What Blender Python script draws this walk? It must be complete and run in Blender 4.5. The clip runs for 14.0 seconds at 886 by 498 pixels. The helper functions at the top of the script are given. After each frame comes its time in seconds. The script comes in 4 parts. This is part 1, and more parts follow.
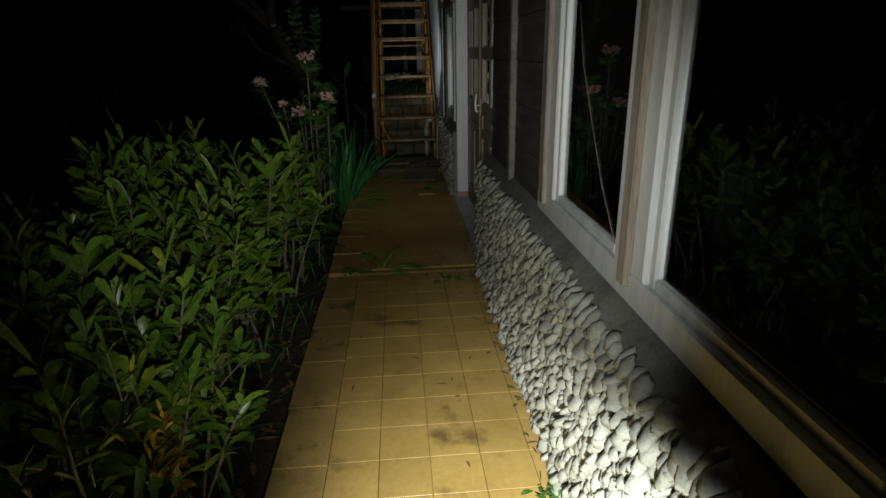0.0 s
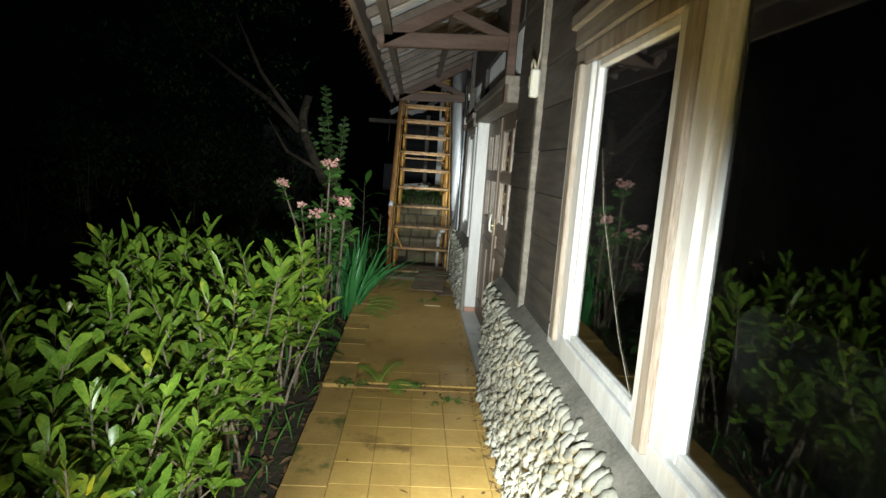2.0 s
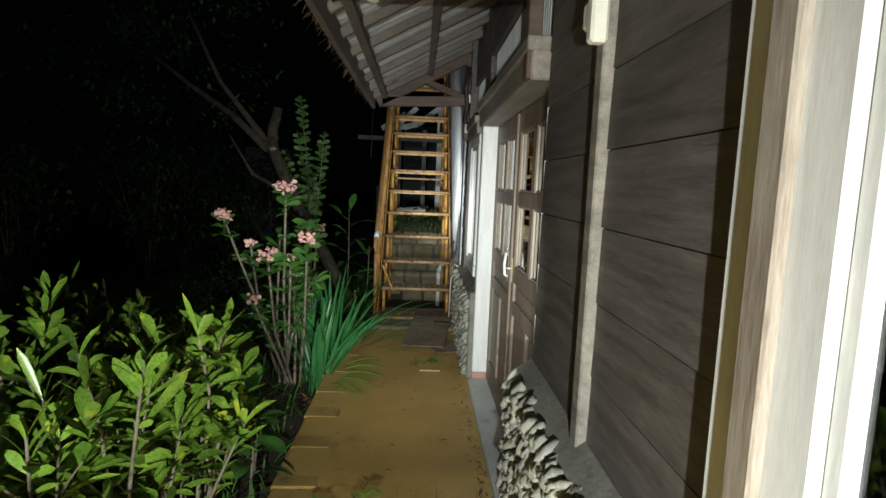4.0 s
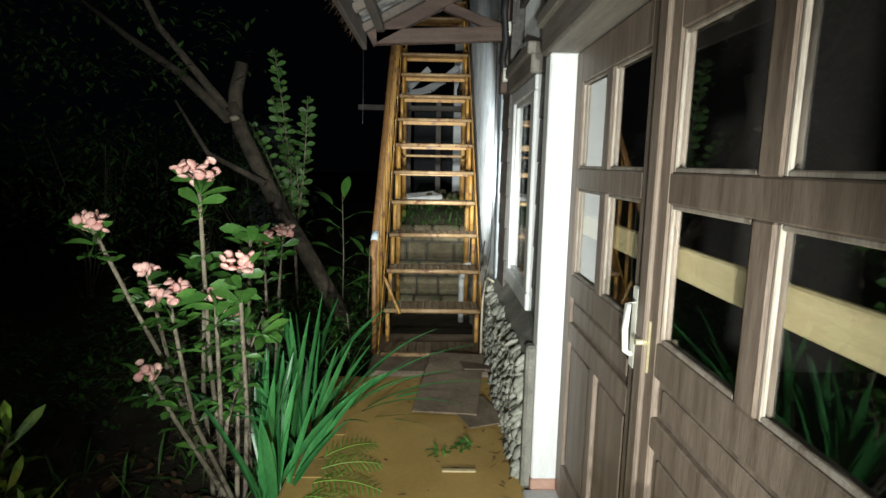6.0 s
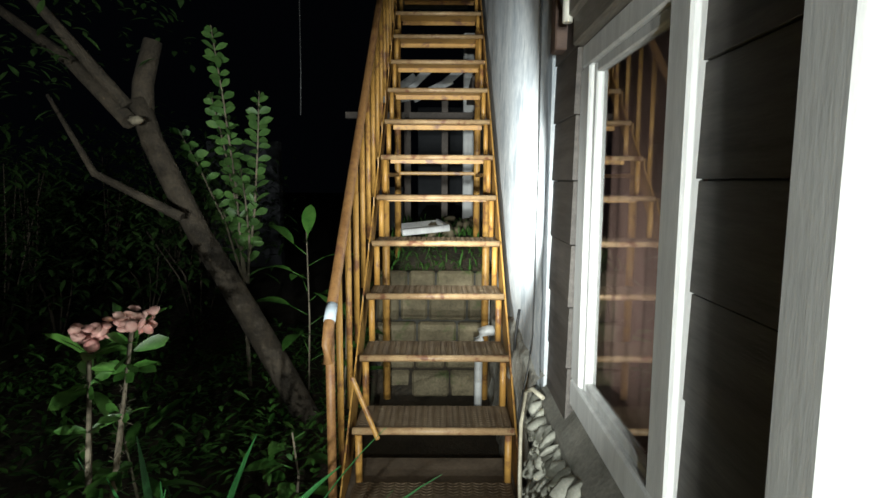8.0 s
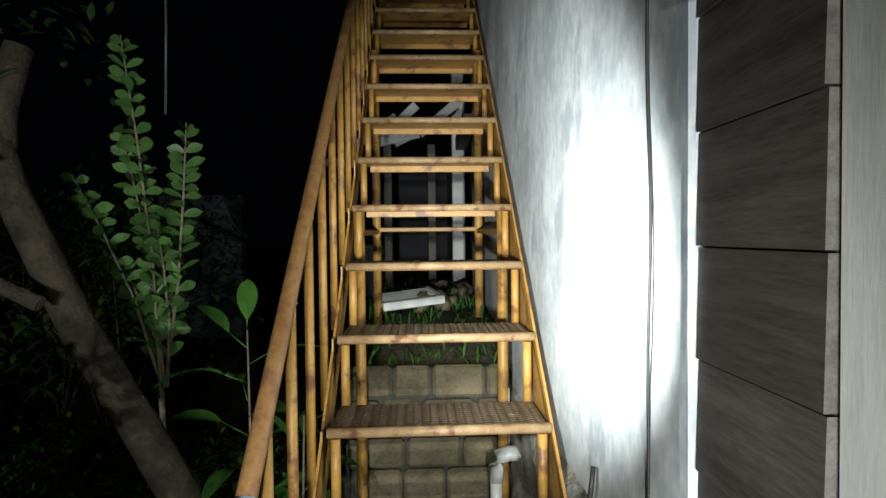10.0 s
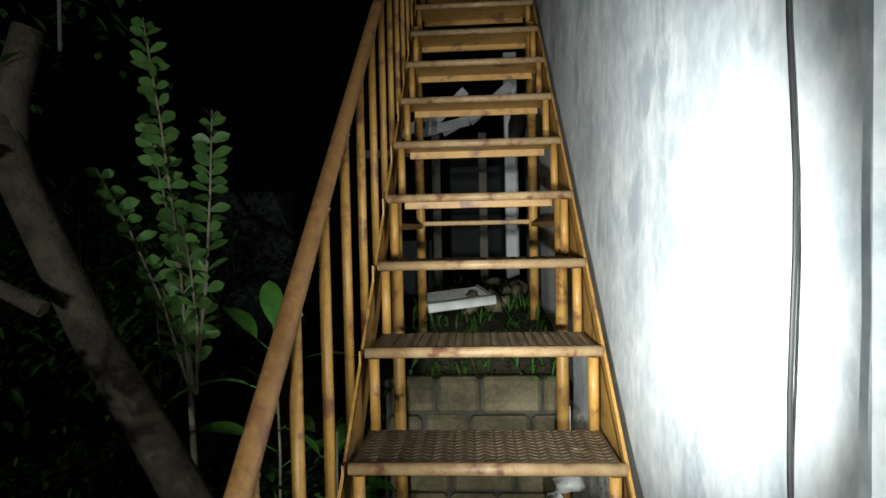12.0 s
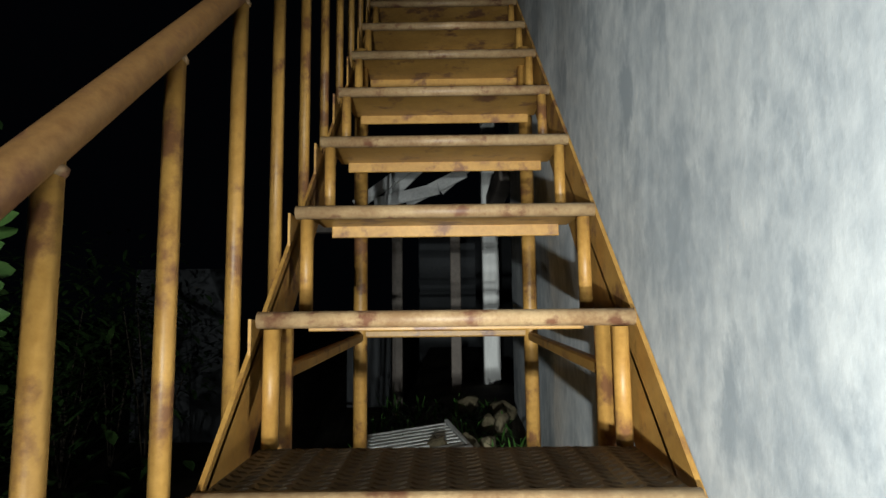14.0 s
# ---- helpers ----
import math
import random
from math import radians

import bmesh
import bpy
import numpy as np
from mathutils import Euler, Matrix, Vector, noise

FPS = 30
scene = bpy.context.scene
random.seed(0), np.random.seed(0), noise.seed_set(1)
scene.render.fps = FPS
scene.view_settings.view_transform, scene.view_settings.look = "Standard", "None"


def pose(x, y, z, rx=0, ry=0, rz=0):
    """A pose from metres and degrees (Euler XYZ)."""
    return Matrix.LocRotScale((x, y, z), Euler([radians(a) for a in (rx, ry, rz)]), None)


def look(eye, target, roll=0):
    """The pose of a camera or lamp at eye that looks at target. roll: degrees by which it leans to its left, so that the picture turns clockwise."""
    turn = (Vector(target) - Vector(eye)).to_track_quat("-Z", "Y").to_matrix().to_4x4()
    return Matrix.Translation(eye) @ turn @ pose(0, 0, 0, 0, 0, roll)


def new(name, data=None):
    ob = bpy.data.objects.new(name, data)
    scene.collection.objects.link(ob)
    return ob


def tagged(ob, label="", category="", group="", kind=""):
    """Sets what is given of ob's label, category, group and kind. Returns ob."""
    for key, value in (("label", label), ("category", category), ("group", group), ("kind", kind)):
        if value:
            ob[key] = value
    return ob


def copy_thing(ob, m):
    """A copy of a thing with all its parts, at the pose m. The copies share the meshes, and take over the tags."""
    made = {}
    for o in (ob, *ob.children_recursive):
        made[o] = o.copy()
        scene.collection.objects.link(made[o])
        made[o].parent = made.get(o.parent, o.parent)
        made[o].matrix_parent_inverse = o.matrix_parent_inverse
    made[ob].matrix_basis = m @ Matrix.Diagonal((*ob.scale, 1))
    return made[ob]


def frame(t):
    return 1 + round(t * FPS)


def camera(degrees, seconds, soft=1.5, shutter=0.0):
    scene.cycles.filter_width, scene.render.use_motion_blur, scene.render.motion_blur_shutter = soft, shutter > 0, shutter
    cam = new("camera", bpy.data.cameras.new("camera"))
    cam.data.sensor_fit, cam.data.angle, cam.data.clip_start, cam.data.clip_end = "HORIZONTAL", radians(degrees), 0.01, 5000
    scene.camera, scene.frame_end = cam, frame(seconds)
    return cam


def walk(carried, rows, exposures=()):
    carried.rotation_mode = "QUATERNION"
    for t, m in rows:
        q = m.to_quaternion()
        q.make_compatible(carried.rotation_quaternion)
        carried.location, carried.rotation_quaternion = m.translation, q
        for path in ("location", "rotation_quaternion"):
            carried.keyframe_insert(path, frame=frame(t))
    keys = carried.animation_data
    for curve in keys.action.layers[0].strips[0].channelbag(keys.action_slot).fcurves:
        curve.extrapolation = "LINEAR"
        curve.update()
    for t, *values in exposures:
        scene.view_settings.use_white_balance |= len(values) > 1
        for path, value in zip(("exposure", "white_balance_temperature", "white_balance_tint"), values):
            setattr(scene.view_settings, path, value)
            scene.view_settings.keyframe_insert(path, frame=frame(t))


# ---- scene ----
cam = camera(77.8, 14.0)
PATH = [
    (0, (0.429, -0.538, 1.470), (0.568, 1.340, 0.796), -1.2),
    (0.5, (0.470, -0.521, 1.504), (0.556, 1.434, 1.088), 1.6),
    (1, (0.472, -0.504, 1.490), (0.506, 1.470, 1.168), 2.5),
    (1.5, (0.447, -0.505, 1.493), (0.515, 1.471, 1.194), 3.2),
    (2, (0.422, -0.448, 1.531), (0.539, 1.525, 1.225), 4.1),
    (2.5, (0.519, -0.263, 1.522), (0.599, 1.725, 1.319), 1.7),
    (3, (0.549, 0.035, 1.527), (0.624, 2.020, 1.297), 3.6),
    (3.2, (0.525, 0.185, 1.517), (0.620, 2.170, 1.288), 3.6),
    (5.3, (0.597, 2.099, 1.532), (0.611, 4.076, 1.228), -0.4),
    (5.5, (0.578, 2.234, 1.532), (0.549, 4.208, 1.212), 0.3),
    (6, (0.533, 2.657, 1.507), (0.577, 4.632, 1.198), 1.1),
    (6.5, (0.561, 3.103, 1.480), (0.565, 5.076, 1.157), 0.2),
    (7, (0.516, 3.522, 1.481), (0.529, 5.502, 1.199), 1.7),
    (7.5, (0.509, 3.940, 1.489), (0.651, 5.919, 1.232), 0.4),
    (8, (0.580, 4.332, 1.512), (0.587, 6.317, 1.270), 0.3),
    (8.5, (0.491, 4.711, 1.497), (0.592, 6.694, 1.253), 1.7),
    (9, (0.476, 5.045, 1.538), (0.616, 7.030, 1.338), 0.6),
    (9.2, (0.505, 5.167, 1.543), (0.603, 7.159, 1.396), -0.3),
    (11.3, (0.468, 5.552, 1.538), (0.535, 7.551, 1.520), -0.8),
    (11.5, (0.490, 5.600, 1.537), (0.500, 7.598, 1.460), -1.3),
    (12, (0.535, 5.760, 1.537), (0.417, 7.755, 1.473), -1.2),
    (12.5, (0.478, 6.028, 1.499), (0.443, 8.026, 1.411), -1.2),
    (13, (0.451, 6.271, 1.494), (0.553, 8.268, 1.435), -0.4),
    (13.5, (0.521, 6.585, 1.503), (0.577, 8.584, 1.543), -1.4),
    (14, (0.554, 6.882, 1.697), (0.540, 8.872, 1.900), -0.6),
]
EXPOSURE = [(0, -2.8), (0.5, -2.6), (1.0, -1.9), (1.5, -1.2), (2.0, -0.1), (3.2, -0.1), (5.3, 0.45), (7.5, 0.9), (9.2, 0.85), (11.3, 0.25), (12.5, 0.2), (13.5, 0.15), (14, 0.65)]
walk(cam, [(t, look(eye, target, roll)) for t, eye, target, roll in PATH], EXPOSURE)


# ---- light: night, lit only by a hand torch carried along the walkway ----
world = bpy.data.worlds.new("night")
scene.world = world
world.use_nodes = True
world.node_tree.nodes["Background"].inputs[0].default_value = (0.5, 0.65, 1.0, 1)
world.node_tree.nodes["Background"].inputs[1].default_value = 0.0006


def torch(eye, target, watts, angle=85, blend=1.0):
    lamp = bpy.data.lights.new("torch_light", "SPOT")
    lamp.energy, lamp.spot_size, lamp.spot_blend, lamp.shadow_soft_size = watts, radians(angle), blend, 0.025
    lamp.color = (0.93, 1.0, 0.97)
    ob = new("torch_light", lamp)
    ob.matrix_world = look(eye, target)
    return ob


torch((0.50, -0.50, 1.00), (0.74, 0.48, 0.0), 3000, 66)
torch((0.42, -0.46, 1.20), (0.38, 2.6, 0.96), 560, 77)
torch((0.50, 2.15, 1.22), (0.50, 5.2, 1.00), 200, 70)
torch((0.50, 4.66, 1.22), (0.66, 7.4, 1.16), 92, 62)
torch((0.42, 6.12, 1.32), (0.97, 7.34, 1.56), 150, 84)

# ---- materials ----


def mat(name, a, b, rough=0.7, scale=6.0, fine=60.0, bump=0.3, metal=0.0, stretch=(1, 1, 1), third=None, third_at=0.62,
        third_scale=3.0, spread=0.15, spec=0.4, dist=0.004, rough_var=0.15):
    """A surface of two base colours mixed by coarse and fine noise, a third colour in patches, with relief."""
    m = bpy.data.materials.new(name)
    m.use_nodes = True
    nt = m.node_tree
    n, l = nt.nodes, nt.links
    bsdf = n["Principled BSDF"]
    geo = n.new("ShaderNodeNewGeometry")
    mp = n.new("ShaderNodeMapping")
    mp.inputs["Scale"].default_value = stretch
    l.new(geo.outputs["Position"], mp.inputs["Vector"])

    def noise_tex(s, detail):
        t = n.new("ShaderNodeTexNoise")
        t.inputs["Scale"].default_value, t.inputs["Detail"].default_value, t.inputs["Roughness"].default_value = s, detail, 0.62
        l.new(mp.outputs[0], t.inputs["Vector"])
        return t
    c, f = noise_tex(scale, 8), noise_tex(fine, 5)
    ramp = n.new("ShaderNodeValToRGB")
    ramp.color_ramp.elements[0].position, ramp.color_ramp.elements[1].position = 0.35, 0.66
    ramp.color_ramp.elements[0].color, ramp.color_ramp.elements[1].color = (*a, 1), (*b, 1)
    add = n.new("ShaderNodeMath")
    add.operation = "MULTIPLY_ADD"
    add.inputs[1].default_value = 0.45
    l.new(f.outputs["Fac"], add.inputs[0])
    sub = n.new("ShaderNodeMath")
    sub.operation = "MULTIPLY_ADD"
    sub.inputs[1].default_value, sub.inputs[2].default_value = 0.75, -0.1
    l.new(c.outputs["Fac"], sub.inputs[0])
    l.new(sub.outputs[0], add.inputs[2])
    l.new(add.outputs[0], ramp.inputs[0])
    out = ramp.outputs[0]
    if third:
        t3 = noise_tex(third_scale, 8)
        r3 = n.new("ShaderNodeValToRGB")
        r3.color_ramp.elements[0].position, r3.color_ramp.elements[1].position = third_at, third_at + 0.09
        l.new(t3.outputs["Fac"], r3.inputs[0])
        mx = n.new("ShaderNodeMixRGB")
        mx.inputs[2].default_value = (*third, 1)
        l.new(r3.outputs[0], mx.inputs[0])
        l.new(out, mx.inputs[1])
        out = mx.outputs[0]
    info = n.new("ShaderNodeObjectInfo")
    isl = n.new("ShaderNodeMath")
    isl.operation = "ADD"
    l.new(info.outputs["Random"], isl.inputs[0])
    l.new(geo.outputs["Random Per Island"], isl.inputs[1])
    mr = n.new("ShaderNodeMapRange")
    mr.inputs[1].default_value, mr.inputs[2].default_value = 0.0, 2.0
    mr.inputs[3].default_value, mr.inputs[4].default_value = 1 - spread, 1 + spread
    l.new(isl.outputs[0], mr.inputs[0])
    hsv = n.new("ShaderNodeHueSaturation")
    l.new(mr.outputs[0], hsv.inputs["Value"])
    l.new(out, hsv.inputs["Color"])
    l.new(hsv.outputs[0], bsdf.inputs["Base Color"])
    rr = n.new("ShaderNodeMapRange")
    rr.inputs[3].default_value, rr.inputs[4].default_value = max(0.05, rough - rough_var), min(1, rough + rough_var)
    l.new(f.outputs["Fac"], rr.inputs[0])
    l.new(rr.outputs[0], bsdf.inputs["Roughness"])
    bsdf.inputs["Metallic"].default_value = metal
    bsdf.inputs["Specular IOR Level"].default_value = spec
    if bump:
        bp = n.new("ShaderNodeBump")
        bp.inputs["Strength"].default_value, bp.inputs["Distance"].default_value = bump, dist
        l.new(add.outputs[0], bp.inputs["Height"])
        l.new(bp.outputs[0], bsdf.inputs["Normal"])
    return m


def glass_mat(name):
    m = bpy.data.materials.new(name)
    m.use_nodes = True
    b = m.node_tree.nodes["Principled BSDF"]
    b.inputs["Base Color"].default_value = (0.93, 0.95, 0.94, 1)
    b.inputs["Transmission Weight"].default_value = 1.0
    b.inputs["Roughness"].default_value = 0.015
    b.inputs["IOR"].default_value = 1.5
    return m


TILE = mat("ochre_tile", (0.34, 0.215, 0.06), (0.47, 0.31, 0.095), 0.36, 4, 45, 0.12, spread=0.12, third=(0.17, 0.105, 0.035), third_at=0.57, third_scale=2.4, dist=0.002)
GROUT = mat("dirty_grout", (0.20, 0.125, 0.042), (0.30, 0.19, 0.065), 0.95, 8, 90, 0.5)
MUD = mat("ochre_mud", (0.31, 0.195, 0.058), (0.43, 0.28, 0.088), 0.5, 2.5, 50, 0.12, spread=0.0, third=(0.22, 0.14, 0.045), third_at=0.60, third_scale=2.0, dist=0.002)
MOSSY = mat("mossy_cement", (0.24, 0.16, 0.045), (0.40, 0.25, 0.075), 0.85, 5, 70, 0.5, third=(0.10, 0.095, 0.022), third_at=0.55, spread=0.05)
CEMENT = mat("cement_render", (0.13, 0.125, 0.105), (0.29, 0.275, 0.235), 0.9, 6, 80, 0.6, third=(0.10, 0.10, 0.08), third_at=0.60)
PALE_TILE = mat("pale_threshold", (0.38, 0.38, 0.37), (0.55, 0.55, 0.53), 0.5, 4, 60, 0.15, third=(0.2, 0.19, 0.17))
MORTAR = mat("dark_mortar", (0.03, 0.03, 0.025), (0.09, 0.085, 0.07), 0.95, 9, 90, 0.8, dist=0.008)
PEBBLE = mat("grey_river_pebble", (0.22, 0.22, 0.175), (0.43, 0.42, 0.36), 0.75, 14, 140, 0.25, spread=0.28, third=(0.22, 0.22, 0.15), third_at=0.62, third_scale=9)
SIDING = mat("weathered_dark_boards", (0.050, 0.043, 0.038), (0.125, 0.11, 0.098), 0.62, 4, 30, 0.35, stretch=(6, 0.7, 7), spread=0.3, third=(0.14, 0.085, 0.055), third_at=0.68, third_scale=2)
WHITE_PAINT = mat("old_white_paint", (0.56, 0.56, 0.55), (0.76, 0.76, 0.74), 0.5, 4, 40, 0.15, stretch=(5, 5, 0.6), third=(0.33, 0.30, 0.27), third_at=0.66, third_scale=3, spread=0.05)
FRAME_WOOD = mat("worn_pale_wood", (0.17, 0.125, 0.09), (0.42, 0.37, 0.31), 0.6, 3, 40, 0.3, stretch=(6, 6, 0.5), spread=0.15)
HEADER_WOOD = mat("grey_header_wood", (0.13, 0.115, 0.095), (0.30, 0.27, 0.23), 0.65, 3, 40, 0.35, stretch=(6, 0.5, 6), spread=0.15)
DOOR_WOOD = mat("brown_door_wood", (0.115, 0.082, 0.060), (0.26, 0.20, 0.155), 0.5, 3, 40, 0.3, stretch=(7, 7, 0.6), spread=0.18, third=(0.33, 0.28, 0.23), third_at=0.66, third_scale=1.5)
BEAM = mat("dark_red_beam", (0.060, 0.035, 0.027), (0.13, 0.085, 0.065), 0.65, 3, 40, 0.3, stretch=(1, 6, 6), spread=0.2)
RAFTER = mat("grey_rafter", (0.08, 0.065, 0.055), (0.17, 0.14, 0.12), 0.7, 3, 40, 0.3, spread=0.25)
ROOFING = mat("pale_roof_sheet", (0.36, 0.36, 0.36), (0.60, 0.60, 0.60), 0.7, 4, 60, 0.3, third=(0.20, 0.19, 0.17), third_at=0.60, third_scale=3)
PLASTER = mat("mouldy_white_plaster", (0.46, 0.50, 0.54), (0.78, 0.80, 0.81), 0.85, 3.0, 24, 0.22, stretch=(1, 1.2, 0.7), third=(0.42, 0.46, 0.50), third_at=0.55, third_scale=5.0, dist=0.006)
RUBBLE = mat("broken_plaster", (0.20, 0.19, 0.16), (0.52, 0.50, 0.44), 0.9, 7, 50, 1.0, third=(0.09, 0.085, 0.07), third_at=0.56, dist=0.02)
STEEL = mat("yellow_painted_steel", (0.31, 0.155, 0.036), (0.47, 0.26, 0.066), 0.45, 7, 70, 0.25, third=(0.17, 0.075, 0.032), third_at=0.53, third_scale=9, spread=0.1)
RAILPAINT = mat("rusty_rail_paint", (0.17, 0.078, 0.028), (0.33, 0.175, 0.062), 0.5, 9, 80, 0.25, third=(0.17, 0.075, 0.035), third_at=0.54, third_scale=9)
TREAD = mat("rusty_checker_plate", (0.075, 0.050, 0.030), (0.17, 0.122, 0.075), 0.5, 7, 80, 0.35, third=(0.22, 0.175, 0.11), third_at=0.64, third_scale=12, metal=0.15)
NOSING = mat("worn_pale_nosing", (0.22, 0.125, 0.06), (0.40, 0.275, 0.145), 0.5, 12, 110, 0.35, third=(0.15, 0.065, 0.035), third_at=0.54, third_scale=14)
SOIL = mat("damp_soil", (0.022, 0.018, 0.012), (0.065, 0.048, 0.030), 0.95, 3, 40, 1.0, third=(0.03, 0.045, 0.015), third_at=0.58, dist=0.03)
LEAFLITTER = mat("dead_leaf", (0.10, 0.055, 0.028), (0.24, 0.14, 0.07), 0.8, 10, 60, 0.2, spread=0.5)
CROTON = mat("croton_leaf", (0.060, 0.135, 0.016), (0.18, 0.29, 0.036), 0.3, 9, 90, 0.15, spread=0.45, third=(0.32, 0.36, 0.035), third_at=0.58, third_scale=7)
YELLOWLEAF = mat("yellow_croton_leaf", (0.40, 0.33, 0.03), (0.62, 0.42, 0.04), 0.4, 9, 90, 0.15, spread=0.3)
LILY = mat("strap_leaf", (0.022, 0.115, 0.030), (0.055, 0.21, 0.062), 0.35, 5, 40, 0.1, stretch=(6, 6, 0.7), spread=0.3)
FERN = mat("bright_fern", (0.10, 0.25, 0.03), (0.20, 0.38, 0.06), 0.45, 9, 70, 0.1, spread=0.3)
GREEN = mat("green_leaf", (0.026, 0.095, 0.016), (0.085, 0.20, 0.038), 0.4, 9, 70, 0.15, spread=0.4)
SHRUBLEAF = mat("pale_round_leaf", (0.050, 0.125, 0.030), (0.115, 0.225, 0.058), 0.5, 9, 70, 0.15, spread=0.3)
DARKLEAF = mat("dark_leaf", (0.014, 0.040, 0.010), (0.045, 0.090, 0.022), 0.5, 6, 60, 0.15, spread=0.5)
STEMS = mat("grey_stem", (0.12, 0.10, 0.07), (0.28, 0.24, 0.17), 0.85, 12, 90, 0.5, spread=0.3)
BARK = mat("brown_bark", (0.030, 0.024, 0.017), (0.085, 0.066, 0.045), 0.9, 9, 50, 1.0, dist=0.02)
PETAL = mat("pink_petal", (0.70, 0.31, 0.28), (0.82, 0.56, 0.47), 0.6, 14, 90, 0.1, spread=0.25)
PLASTIC = mat("cream_plastic", (0.66, 0.64, 0.56), (0.76, 0.74, 0.66), 0.4, 5, 60, 0.05)
CABLE = mat("black_cable", (0.012, 0.012, 0.012), (0.03, 0.03, 0.03), 0.5, 9, 60, 0.1)
PALECABLE = mat("pale_cable", (0.30, 0.27, 0.20), (0.48, 0.44, 0.34), 0.5, 9, 60, 0.1)
PVC = mat("white_pvc", (0.56, 0.56, 0.54), (0.70, 0.70, 0.68), 0.4, 5, 60, 0.1, third=(0.3, 0.28, 0.22))
BLOCK = mat("mossy_stone_block", (0.085, 0.070, 0.04), (0.22, 0.18, 0.11), 0.9, 7, 60, 0.8, spread=0.3, third=(0.07, 0.09, 0.03), third_at=0.56, third_scale=5, dist=0.015)
BOARD = mat("dirty_plywood", (0.10, 0.072, 0.048), (0.24, 0.18, 0.125), 0.75, 4, 50, 0.3, third=(0.34, 0.30, 0.25), third_at=0.66, third_scale=5)
# the unlit room's darkness is put into this near-black colour
INTERIOR = mat("interior_painted_dim", (0.05, 0.043, 0.04), (0.085, 0.072, 0.064), 0.9, 2, 30, 0.2)
CURTAIN = mat("red_brown_curtain", (0.20, 0.115, 0.095), (0.27, 0.165, 0.14), 0.9, 3, 60, 0.2, stretch=(4, 4, 0.5))
CLOTH = mat("grey_cloth", (0.05, 0.052, 0.052), (0.11, 0.113, 0.113), 0.95, 5, 80, 0.4)
PALEWOOD = mat("pale_plank", (0.42, 0.33, 0.17), (0.56, 0.45, 0.25), 0.65, 4, 50, 0.2, stretch=(5, 0.6, 5))
BRASS = mat("aged_brass", (0.50, 0.42, 0.24), (0.68, 0.60, 0.40), 0.35, 9, 60, 0.1, metal=0.4)
TERRACOTTA = mat("pink_base", (0.36, 0.20, 0.15), (0.48, 0.29, 0.22), 0.8, 9, 60, 0.3)
# grey taken nearly to black: the colour carries the darkness beyond the torch
FARWALL = mat("far_wall_painted_dark", (0.035, 0.038, 0.042), (0.06, 0.063, 0.068), 0.9, 2, 30, 0.2)
TAPE = mat("pale_blue_tape", (0.45, 0.52, 0.58), (0.58, 0.64, 0.68), 0.5, 9, 60, 0.1)
GLASS = glass_mat("window_glass")
CLEAR = (GLASS,)
BULB = mat("white_lamp_glass", (0.72, 0.72, 0.70), (0.80, 0.80, 0.78), 0.3, 5, 50, 0.0)

# ---- mesh helpers ----


